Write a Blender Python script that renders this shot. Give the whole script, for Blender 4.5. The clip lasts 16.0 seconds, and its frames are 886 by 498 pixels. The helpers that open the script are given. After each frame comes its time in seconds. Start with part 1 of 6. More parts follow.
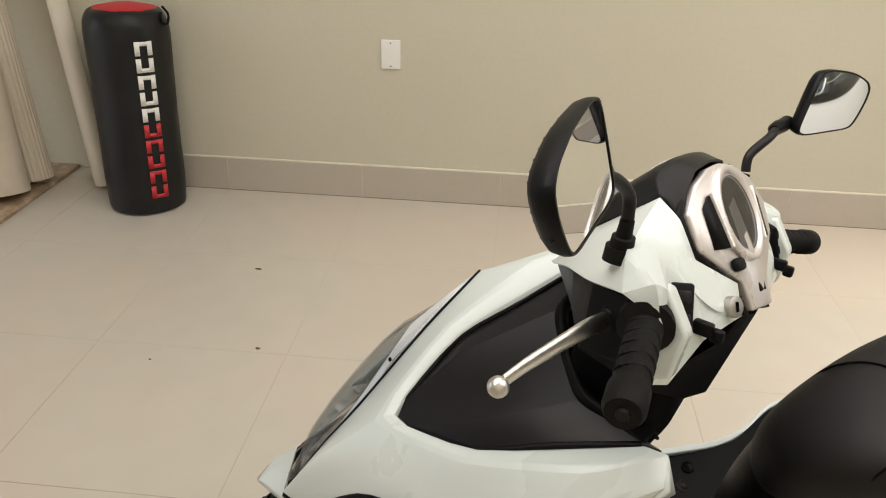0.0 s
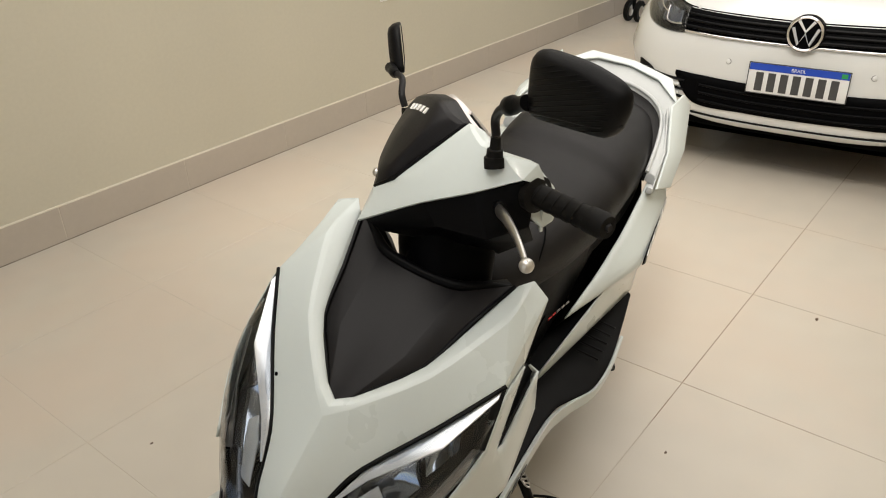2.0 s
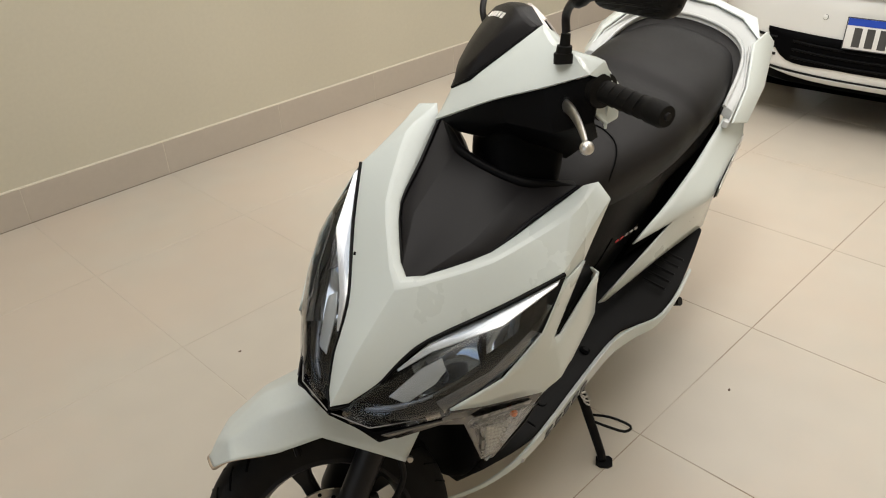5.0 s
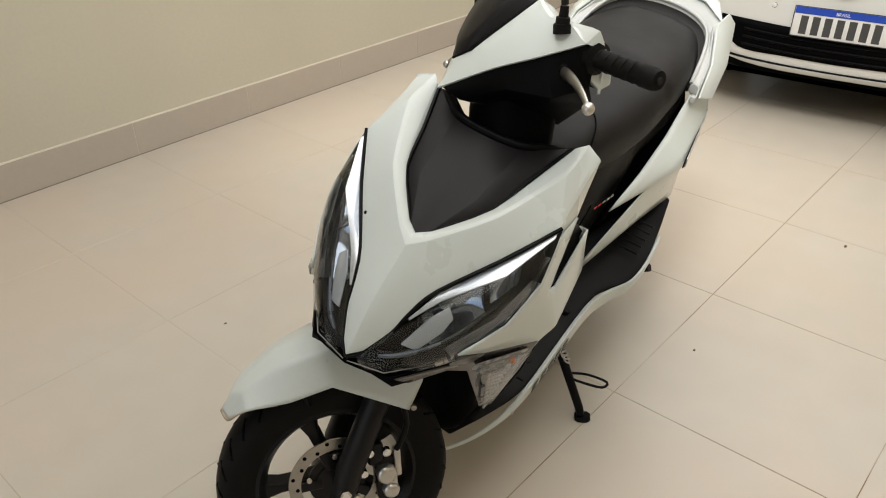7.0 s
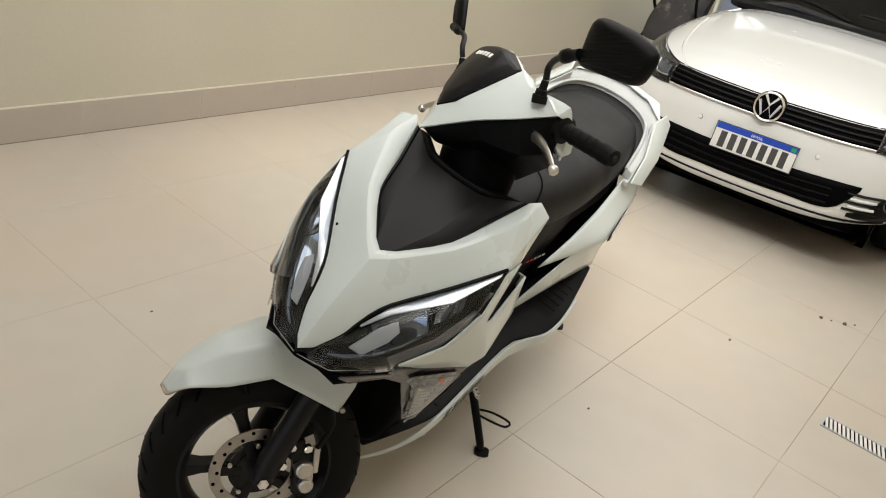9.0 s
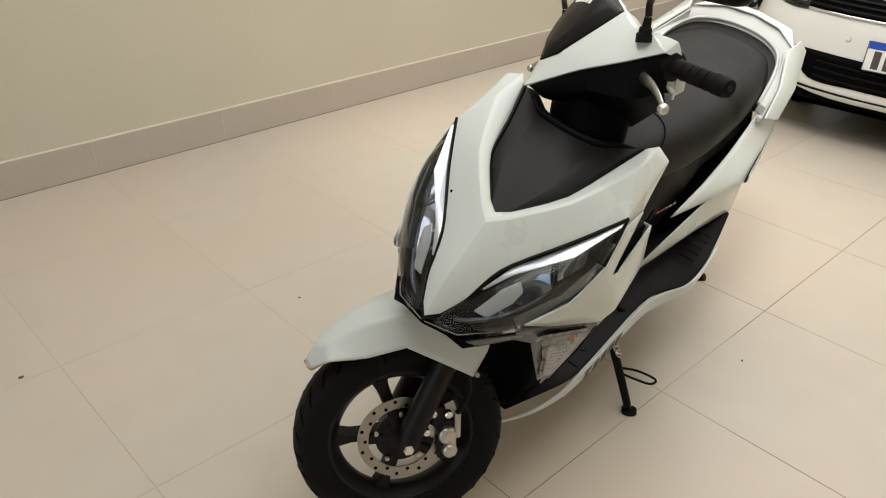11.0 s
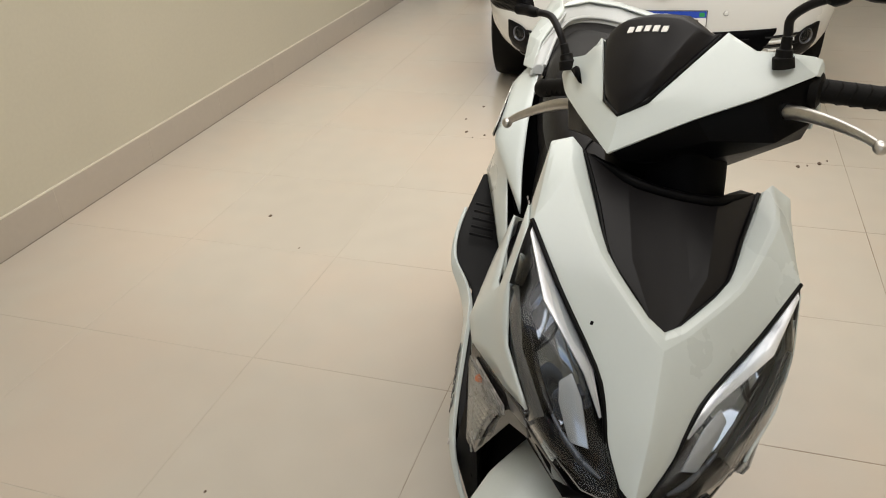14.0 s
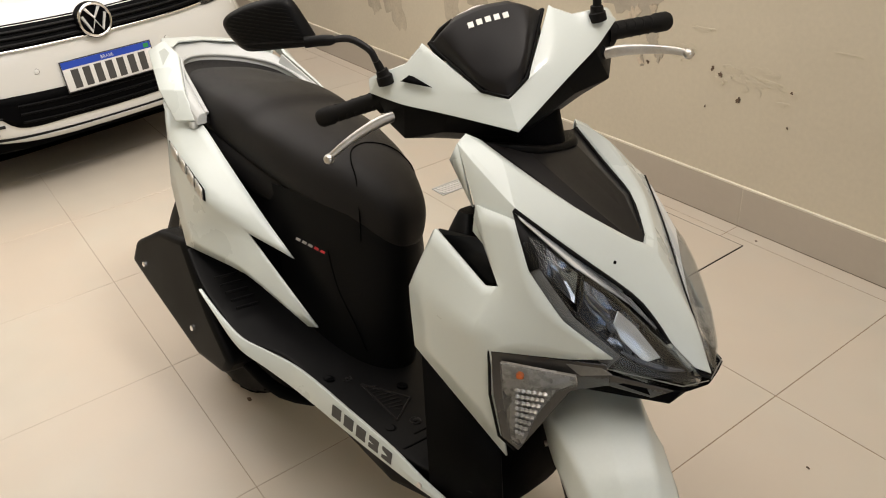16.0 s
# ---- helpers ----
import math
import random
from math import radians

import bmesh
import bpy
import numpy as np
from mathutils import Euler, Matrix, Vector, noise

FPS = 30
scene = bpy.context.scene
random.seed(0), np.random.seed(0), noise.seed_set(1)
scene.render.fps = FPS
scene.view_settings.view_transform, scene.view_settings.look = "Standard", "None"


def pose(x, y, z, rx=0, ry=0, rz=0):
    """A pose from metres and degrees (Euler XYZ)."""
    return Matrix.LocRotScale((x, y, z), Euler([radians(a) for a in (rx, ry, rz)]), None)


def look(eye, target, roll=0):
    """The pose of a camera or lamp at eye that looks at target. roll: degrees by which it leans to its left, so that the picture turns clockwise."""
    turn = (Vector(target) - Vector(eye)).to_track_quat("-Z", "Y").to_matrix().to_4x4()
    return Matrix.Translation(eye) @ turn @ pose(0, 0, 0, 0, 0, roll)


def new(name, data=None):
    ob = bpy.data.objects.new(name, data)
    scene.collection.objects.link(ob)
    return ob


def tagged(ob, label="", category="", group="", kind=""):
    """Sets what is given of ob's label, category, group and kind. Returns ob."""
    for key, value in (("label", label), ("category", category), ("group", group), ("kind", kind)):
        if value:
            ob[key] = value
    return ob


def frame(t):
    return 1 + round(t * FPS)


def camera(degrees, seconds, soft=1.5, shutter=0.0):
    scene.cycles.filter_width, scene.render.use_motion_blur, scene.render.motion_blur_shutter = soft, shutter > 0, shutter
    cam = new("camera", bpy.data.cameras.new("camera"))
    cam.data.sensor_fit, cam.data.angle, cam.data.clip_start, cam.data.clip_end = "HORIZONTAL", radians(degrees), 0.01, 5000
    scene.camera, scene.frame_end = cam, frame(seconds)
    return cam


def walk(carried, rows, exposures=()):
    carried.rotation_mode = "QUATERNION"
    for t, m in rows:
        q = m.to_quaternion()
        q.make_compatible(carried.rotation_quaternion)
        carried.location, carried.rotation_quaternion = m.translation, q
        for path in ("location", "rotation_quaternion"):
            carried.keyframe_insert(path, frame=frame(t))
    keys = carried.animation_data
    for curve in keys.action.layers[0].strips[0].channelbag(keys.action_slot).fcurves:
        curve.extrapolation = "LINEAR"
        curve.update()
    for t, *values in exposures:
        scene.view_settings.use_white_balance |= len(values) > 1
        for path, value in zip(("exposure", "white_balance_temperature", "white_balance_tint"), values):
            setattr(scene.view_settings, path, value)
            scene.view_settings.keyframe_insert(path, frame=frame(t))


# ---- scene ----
cam = camera(59.3, 16.0, 1.05)
PATH = [
    (0, (-1.271, 3.146, 1.428), (-1.105, 1.385, 0.495), 1.3),
    (0.2, (-1.174, 3.146, 1.472), (-1.213, 1.392, 0.566), 1.2),
    (0.5, (-1.039, 3.074, 1.443), (-1.511, 1.362, 0.524), 0.3),
    (0.7, (-0.939, 3.032, 1.467), (-1.712, 1.474, 0.536), 0.9),
    (1, (-0.84, 3.017, 1.47), (-1.896, 1.618, 0.508), 0.7),
    (1.2, (-0.796, 3.017, 1.468), (-1.934, 1.692, 0.501), 0.0),
    (1.5, (-0.721, 3.024, 1.462), (-1.957, 1.787, 0.494), -1.6),
    (2, (-0.568, 3.051, 1.496), (-1.929, 1.948, 0.531), -1.8),
    (2.5, (-0.397, 2.989, 1.494), (-1.804, 1.953, 0.521), -2.1),
    (3, (-0.344, 2.973, 1.469), (-1.751, 1.986, 0.446), -0.6),
    (3.5, (-0.412, 3.047, 1.462), (-1.768, 1.976, 0.454), -0.0),
    (4, (-0.478, 3.135, 1.448), (-1.704, 1.906, 0.454), -1.8),
    (6.5, (-0.438, 3.164, 1.42), (-1.626, 1.932, 0.384), -2.7),
    (7, (-0.331, 3.165, 1.429), (-1.607, 2.025, 0.394), -0.9),
    (7.5, (-0.259, 3.192, 1.424), (-1.621, 2.205, 0.342), 0.4),
    (8, (-0.204, 3.202, 1.427), (-1.616, 2.296, 0.337), 3.7),
    (8.2, (-0.191, 3.204, 1.423), (-1.627, 2.301, 0.364), 6.5),
    (8.5, (-0.164, 3.195, 1.446), (-1.634, 2.282, 0.444), 11.6),
    (9, (-0.148, 3.188, 1.459), (-1.625, 2.19, 0.554), 13.1),
    (11.5, (-0.187, 3.247, 1.44), (-1.355, 1.963, 0.447), 0.1),
    (12, (-0.191, 3.225, 1.443), (-1.416, 1.951, 0.507), 0.2),
    (12.5, (-0.164, 3.038, 1.438), (-1.519, 1.896, 0.511), 0.1),
    (13, (-0.148, 2.862, 1.425), (-1.589, 1.844, 0.483), -0.4),
    (13.5, (-0.22, 2.632, 1.417), (-1.72, 1.732, 0.447), -1.7),
    (13.7, (-0.239, 2.530, 1.421), (-1.784, 1.740, 0.444), -2.1),
    (14, (-0.237, 2.371, 1.415), (-1.883, 1.818, 0.423), -2.7),
    (14.2, (-0.204, 2.241, 1.421), (-1.891, 1.896, 0.429), -2.0),
    (14.5, (-0.203, 2.117, 1.413), (-1.934, 2.027, 0.416), -3.0),
    (14.7, (-0.257, 2.034, 1.395), (-1.973, 2.109, 0.391), -3.6),
    (15, (-0.355, 1.926, 1.392), (-2.041, 2.247, 0.365), -4.0),
    (15.2, (-0.377, 1.852, 1.396), (-2.008, 2.329, 0.359), -4.0),
    (15.5, (-0.382, 1.711, 1.409), (-1.934, 2.392, 0.348), -3.9),
    (16, (-0.42, 1.494, 1.459), (-1.843, 2.446, 0.426), -4.6),
]
walk(cam, [(t, look(eye, target, roll)) for t, eye, target, roll in PATH],
     [(0.0, 0.17, 6580, 10), (0.6, 0.13, 6560, 8.5), (1.2, 0.0, 6620, 10), (2.5, -0.11, 6580, 10), (4.0, -0.03, 6540, 10), (9.0, -0.03, 6420, 9.5), (11.5, 0.02, 6500, 10), (12.5, -0.06, 6520, 10), (13.5, -0.14, 6520, 10),
      (14.5, -0.12, 6540, 10), (15.2, -0.02, 6640, 11), (16.0, 0.02, 6780, 12.5)])

# ---- light ----
world = bpy.data.worlds.new("sky")
scene.world = world
world.use_nodes = True
_nt = world.node_tree
_sky = _nt.nodes.new("ShaderNodeTexSky")
_sky.sky_type, _sky.sun_disc = "NISHITA", False
_sky.sun_elevation, _sky.sun_rotation = radians(50), radians(60)
_bg = _nt.nodes["Background"]
_bg.inputs["Strength"].default_value = 0.13
_nt.links.new(_sky.outputs[0], _bg.inputs["Color"])

_sun = bpy.data.lights.new("sun", "SUN")
_sun.energy, _sun.angle, _sun.color = 1.2, radians(12), (1.0, 0.95, 0.88)
_sun_ob = new("sun", _sun)
_sun_ob.matrix_world = look((6, 4, 8), (0, 2, 0))

# skylight opening in the ceiling, and an added fill lamp at the unseen front end
SKY_X0, SKY_X1, SKY_Y0, SKY_Y1, CEIL = -6.3, 0.1, 0.9, 3.55, 2.85
_area = bpy.data.lights.new("skylight_lamp", "AREA")
_area.shape, _area.size, _area.size_y = "RECTANGLE", SKY_X1 - SKY_X0 - 0.1, SKY_Y1 - SKY_Y0 - 0.1
_area.energy, _area.color = 124, (1.0, 0.93, 0.805)
_area_ob = new("skylight_lamp", _area)
_area_ob.matrix_world = pose((SKY_X0 + SKY_X1) / 2, (SKY_Y0 + SKY_Y1) / 2, CEIL + 0.12)
# added fill from the front, standing in an opening out of view
_fill = bpy.data.lights.new("front_fill_lamp", "AREA")
_fill.shape, _fill.size, _fill.size_y = "RECTANGLE", 2.9, 2.2
_fill.energy, _fill.color = 9, (1.0, 0.94, 0.85)
_fill_ob = new("front_fill_lamp", _fill)
_fill_ob.matrix_world = look((2.75, 1.95, 1.3), (-2.0, 1.95, 0.6))

_door = bpy.data.lights.new("door_lamp", "AREA")
_door.shape, _door.size, _door.size_y = "RECTANGLE", 1.0, 2.1
_door.energy, _door.color = 10, (1.0, 0.96, 0.90)
_door_ob = new("door_lamp", _door)
_door_ob.matrix_world = look((-8.25, 0.80, 1.15), (-4.0, 0.80, 0.8))


# ---- materials ----

def mat(name, color, rough=0.5, metal=0.0, var=0.06, scale=8.0, fine=180.0, bump=0.0, coat=0.0, rand=0.0, spec=0.5, bump_scale=None,
        stain=None, stain_amount=0.0, stain_scale=2.0, stain_edge=0.62, stain_from=None, world_coords=False, detail=None):
    m = bpy.data.materials.new(name)
    m.use_nodes = True
    nt, p = m.node_tree, m.node_tree.nodes["Principled BSDF"]
    L = nt.links.new
    N = nt.nodes.new
    p.inputs["Roughness"].default_value, p.inputs["Metallic"].default_value = rough, metal
    p.inputs["Coat Weight"].default_value, p.inputs["Coat Roughness"].default_value = coat, 0.06
    p.inputs["Specular IOR Level"].default_value = spec
    tc = N("ShaderNodeTexCoord")
    where = N("ShaderNodeNewGeometry").outputs["Position"] if world_coords else tc.outputs["Object"]
    n1, n2 = N("ShaderNodeTexNoise"), N("ShaderNodeTexNoise")
    n1.inputs["Scale"].default_value, n1.inputs["Detail"].default_value = scale, 5
    n2.inputs["Scale"].default_value, n2.inputs["Detail"].default_value = fine, 3
    if detail is not None:
        n1.inputs["Detail"].default_value = n2.inputs["Detail"].default_value = detail
    for n in (n1, n2):
        L(where, n.inputs["Vector"])
    add = N("ShaderNodeMath")
    add.operation = "ADD"
    L(n1.outputs["Fac"], add.inputs[0])
    half = N("ShaderNodeMath")
    half.operation = "MULTIPLY"
    half.inputs[1].default_value = 0.5
    L(n2.outputs["Fac"], half.inputs[0])
    L(half.outputs[0], add.inputs[1])
    src = add.outputs[0]
    if rand:
        oi, mr = N("ShaderNodeObjectInfo"), N("ShaderNodeMath")
        mr.operation, mr.inputs[1].default_value = "MULTIPLY_ADD", rand
        L(oi.outputs["Random"], mr.inputs[0])
        L(src, mr.inputs[2])
        src = mr.outputs[0]
    ramp = N("ShaderNodeMapRange")
    ramp.inputs["From Min"].default_value, ramp.inputs["From Max"].default_value = 0.45, 1.05 + rand
    ramp.inputs["To Min"].default_value, ramp.inputs["To Max"].default_value = 1 - var, 1 + var
    ramp.clamp = False
    L(src, ramp.inputs["Value"])
    mul = N("ShaderNodeMix")
    mul.data_type, mul.blend_type = "RGBA", "MULTIPLY"
    mul.inputs[0].default_value = 1
    mul.inputs[6].default_value = (*color, 1)
    L(ramp.outputs[0], mul.inputs[7])
    out = mul.outputs[2]
    if stain:
        n3, r3, mx = N("ShaderNodeTexNoise"), N("ShaderNodeMapRange"), N("ShaderNodeMix")
        n3.inputs["Scale"].default_value, n3.inputs["Detail"].default_value, n3.inputs["Roughness"].default_value = stain_scale, 8, 0.62
        L(where, n3.inputs["Vector"])
        r3.inputs["From Min"].default_value, r3.inputs["From Max"].default_value = stain_edge, stain_edge + 0.12
        r3.inputs["To Max"].default_value = stain_amount
        L(n3.outputs["Fac"], r3.inputs["Value"])
        mx.data_type = "RGBA"
        fac = r3.outputs[0]
        if stain_from:                       # dirt gathers towards one side of the room
            sep, ry, mm = N("ShaderNodeSeparateXYZ"), N("ShaderNodeMapRange"), N("ShaderNodeMath")
            L(tc.outputs["Object"], sep.inputs[0])
            ry.inputs["From Min"].default_value, ry.inputs["From Max"].default_value = stain_from
            L(sep.outputs["Y"], ry.inputs["Value"])
            mm.operation = "MULTIPLY"
            L(fac, mm.inputs[0])
            L(ry.outputs[0], mm.inputs[1])
            fac = mm.outputs[0]
        L(fac, mx.inputs[0])
        L(out, mx.inputs[6])
        mx.inputs[7].default_value = (*stain, 1)
        out = mx.outputs[2]
    L(out, p.inputs["Base Color"])
    rr = N("ShaderNodeMapRange")
    rr.inputs["From Min"].default_value, rr.inputs["From Max"].default_value = 0.3, 0.7
    rr.inputs["To Min"].default_value, rr.inputs["To Max"].default_value = rough * 0.85, min(1, rough * 1.15)
    L(n1.outputs["Fac"], rr.inputs["Value"])
    if detail is None:
        L(rr.outputs[0], p.inputs["Roughness"])
    if bump:
        b = N("ShaderNodeBump")
        b.inputs["Strength"].default_value, b.inputs["Distance"].default_value = bump, 0.002
        if bump_scale:
            n4 = N("ShaderNodeTexNoise")
            n4.inputs["Scale"].default_value, n4.inputs["Detail"].default_value = bump_scale, 4
            L(tc.outputs["Object"], n4.inputs["Vector"])
            L(n4.outputs["Fac"], b.inputs["Height"])
        else:
            L(n2.outputs["Fac"], b.inputs["Height"])
        L(b.outputs[0], p.inputs["Normal"])
    return m


def glass(name, color=(1, 1, 1), rough=0.02):
    """Thin clear pane: gloss grows towards grazing angles, alike on both faces."""
    m = bpy.data.materials.new(name)
    m.use_nodes = True
    nt = m.node_tree
    nt.nodes.remove(nt.nodes["Principled BSDF"])
    out = nt.nodes["Material Output"]
    tr, gl, mx, lw, pw, mr = (nt.nodes.new(k) for k in ("ShaderNodeBsdfTransparent", "ShaderNodeBsdfGlossy", "ShaderNodeMixShader", "ShaderNodeLayerWeight", "ShaderNodeMath", "ShaderNodeMapRange"))
    tr.inputs["Color"].default_value = (*color, 1)
    gl.inputs["Roughness"].default_value = rough
    lw.inputs["Blend"].default_value = 0.5
    pw.operation, pw.inputs[1].default_value = "POWER", 3.5
    mr.inputs["To Min"].default_value, mr.inputs["To Max"].default_value = 0.03, 0.75
    nt.links.new(lw.outputs["Facing"], pw.inputs[0])
    nt.links.new(pw.outputs[0], mr.inputs["Value"])
    nt.links.new(mr.outputs[0], mx.inputs[0])
    nt.links.new(tr.outputs[0], mx.inputs[1])
    nt.links.new(gl.outputs[0], mx.inputs[2])
    nt.links.new(mx.outputs[0], out.inputs["Surface"])
    return m


M_WALL = mat("wall_paint", (0.565, 0.529, 0.42), 0.75, var=0.05, scale=1.2, fine=60, bump=0.12, bump_scale=90)
M_WALLB = mat("wall_paint_damp", (0.60, 0.54, 0.43), 0.8, var=0.07, scale=1.6, fine=60, bump=0.2, bump_scale=70)
M_CEIL = mat("ceiling_paint", (0.78, 0.77, 0.74), 0.8, var=0.03, scale=1.5)
# stain here only tints broad random patches of the tiles slightly peach
M_TILE = mat("porcelain", (0.560, 0.514, 0.440), 0.28, var=0.05, scale=0.9, fine=9, rand=0.12, world_coords=True, detail=0.0, stain=(0.60, 0.508, 0.418), stain_amount=0.6, stain_scale=0.9, stain_edge=0.46)
M_BASE = mat("porcelain_skirting", (0.475, 0.422, 0.355), 0.35, var=0.06, scale=3, fine=40, rand=0.2)
M_GROUT = mat("grout", (0.57, 0.52, 0.445), 0.9, var=0.10, scale=4, fine=80, stain=(0.27, 0.19, 0.12), stain_amount=0.95, stain_scale=0.9, stain_edge=0.38, stain_from=(1.0, 2.4))
M_YARD = mat("yard_concrete", (0.30, 0.285, 0.26), 0.9, var=0.15, scale=1.5, fine=40, bump=0.2)
M_SKIRTJOINT = mat("skirting_grout", (0.56, 0.51, 0.43), 0.8, var=0.12, scale=5, fine=60)
M_CAULK = mat("white_caulk", (0.74, 0.69, 0.58), 0.7, var=0.1, scale=6)
M_GRANITE = mat("brown_stone", (0.36, 0.26, 0.17), 0.35, var=0.5, scale=14, fine=120, stain=(0.62, 0.5, 0.38), stain_amount=0.8, stain_scale=7, stain_edge=0.5)
M_WHITE = mat("white_paint", (0.585, 0.636, 0.622), 0.30, var=0.012, scale=5, coat=0.45, bump=0.01)
M_FENDER = mat("white_paint_worn", (0.585, 0.632, 0.615), 0.36, var=0.03, scale=5, coat=0.2, bump=0.01, stain=(0.30, 0.16, 0.08), stain_amount=0.55, stain_scale=9, stain_edge=0.66)
M_CARWHITE = mat("car_paint", (0.66, 0.672, 0.66), 0.25, var=0.01, scale=2, coat=0.8)
M_BLACK = mat("black_plastic", (0.0030, 0.0030, 0.0034), 0.42, spec=0.13, var=0.15, scale=10, fine=700, bump=0.18)
M_SATIN = mat("satin_black", (0.0085, 0.0078, 0.0085), 0.40, spec=0.21, var=0.10, scale=6, fine=900, bump=0.10)
M_COVER = mat("dark_cover_plastic", (0.0022, 0.0022, 0.0026), 0.45, spec=0.07, var=0.15, scale=10, fine=700, bump=0.12)
M_DARK = mat("dark_underbody", (0.0012, 0.0013, 0.0017), 0.6, spec=0.04, var=0.2, scale=9, bump=0.1)
M_SEAT = mat("seat_vinyl", (0.0085, 0.0078, 0.0082), 0.50, spec=0.24, var=0.12, scale=5, fine=1100, bump=0.30)
M_RUBBER = mat("rubber", (0.0045, 0.0041, 0.0038), 0.6, spec=0.14, var=0.25, scale=12, fine=300, bump=0.25)
M_SILVER = mat("silver_paint", (0.62, 0.58, 0.56), 0.30, metal=0.5, var=0.04, scale=6)
M_RAIL = mat("grab_rail_paint", (0.50, 0.52, 0.52), 0.38, metal=0.0, var=0.03, scale=6)
# half-diffuse near-white: part of the mirrored sky is put into the colour
M_SKYREFL = mat("sky_bright_reflector", (0.80, 0.82, 0.85), 0.20, metal=0.45, var=0.06, scale=30, coat=0.6)
M_DIMCHROME = mat("dim_reflector", (0.14, 0.15, 0.175), 0.30, metal=0.5, var=0.1, scale=30)
M_IND = mat("indicator_reflector", (0.36, 0.345, 0.33), 0.28, metal=0.35, var=0.35, scale=50, fine=300)
M_WORN = mat("worn_plastic", (0.36, 0.29, 0.21), 0.8, var=0.35, scale=60)
M_BAND = mat("frosted_lens", (0.17, 0.165, 0.158), 0.34, var=0.3, scale=14, coat=0.2)
M_SMOKED = mat("smoked_plastic", (0.030, 0.028, 0.027), 0.16, var=0.2, scale=9, coat=0.6)
M_LAMPBLACK = mat("gloss_black", (0.004, 0.004, 0.005), 0.30, spec=0.25, var=0.1, scale=8)
M_BOWL = mat("lamp_bowl", (0.46, 0.49, 0.54), 0.10, metal=0.95, var=0.10, scale=26)
M_GREYMARK = mat("grey_print", (0.34, 0.32, 0.31), 0.5, var=0.05)
M_CHROME = mat("chrome", (0.82, 0.82, 0.83), 0.08, metal=1.0, var=0.02, scale=6)
M_ALU = mat("cast_aluminium", (0.60, 0.58, 0.55), 0.32, metal=1.0, var=0.15, scale=20, fine=250, bump=0.1)
M_DISC = mat("brake_steel", (0.40, 0.38, 0.35), 0.35, metal=1.0, var=0.15, scale=30, fine=300)
M_MIRROR = mat("mirror_silver", (0.86, 0.88, 0.90), 0.015, metal=1.0, var=0.0)
M_LENS = glass("clear_lens", (0.84, 0.86, 0.88), 0.03)
M_SMOKE = glass("smoked_lens", (0.45, 0.45, 0.46))
M_GLASS = glass("windscreen", (0.30, 0.36, 0.33))
M_ORANGE = mat("amber_bulb", (0.75, 0.16, 0.03), 0.25, var=0.1)
M_RED = mat("red_print", (0.50, 0.02, 0.03), 0.5, var=0.1)
M_PRINT = mat("white_print", (0.78, 0.77, 0.74), 0.5, var=0.05)
M_GREYPRINT = mat("dark_print", (0.05, 0.05, 0.05), 0.5, var=0.05)
M_BLUE = mat("plate_blue", (0.015, 0.06, 0.42), 0.4, var=0.06)
M_PLATE = mat("plate_white", (0.72, 0.73, 0.72), 0.35, var=0.04, scale=12)
M_OUTLET = mat("outlet_plastic", (0.80, 0.79, 0.76), 0.35, var=0.02)
M_BAG = mat("bag_vinyl", (0.011, 0.011, 0.0115), 0.42, spec=0.3, var=0.3, scale=7, fine=160, bump=0.9, bump_scale=11)
M_MAT = mat("mat_fabric", (0.60, 0.52, 0.42), 0.85, var=0.12, scale=5, fine=220, bump=0.3)
M_TUBE = mat("pvc_tube", (0.70, 0.64, 0.54), 0.5, var=0.05, scale=5)
M_PEEL = mat("damp_plaster", (0.43, 0.385, 0.315), 0.9, var=0.15, scale=12, fine=120, bump=0.3, stain=(0.22, 0.19, 0.15), stain_amount=0.4, stain_scale=30, stain_edge=0.58)
M_JOINT = mat("dark_joint", (0.20, 0.165, 0.125), 0.9, var=0.3, scale=8, fine=80)
M_DUST = mat("dirt_speck", (0.12, 0.08, 0.055), 0.9, var=0.3, scale=60)


# ---- building helpers ----
def part(name, bm, material, parent=None, label="", smooth=40, mods=()):
    me = bpy.data.meshes.new(name)
    bmesh.ops.recalc_face_normals(bm, faces=bm.faces)
    bm.to_mesh(me)
    bm.free()
    mats = material if isinstance(material, (list, tuple)) else [material]
    for m in mats:
        me.materials.append(m)
    if smooth:
        me.polygons.foreach_set("use_smooth", [True] * len(me.polygons))
        me.set_sharp_from_angle(angle=radians(smooth))
    ob = new(name, me)
    if parent is not None:
        ob.parent = parent
    if label:
        tagged(ob, label)
    for kind, values in mods:
        md = ob.modifiers.new(kind.lower(), kind)
        for k, v in values.items():
            if k == "width":
                md.width = v
            elif k == "segments":
                md.segments = v
            elif k == "thickness":
                md.thickness = v
            elif k == "offset":
                md.offset = v
            elif k == "limit":
                md.limit_method, md.angle_limit = "ANGLE", radians(v)
            elif k == "levels":
                md.levels = md.render_levels = v
    return ob


def bevelled(width=0.004, segments=3, limit=28):
    return ("BEVEL", dict(width=width, segments=segments, limit=limit))


def thing(name, m, label, category, group="", kind=""):
    ob = new(name)
    ob.empty_display_size = 0.1
    ob.matrix_world = m
    return tagged(ob, label, category, group, kind)


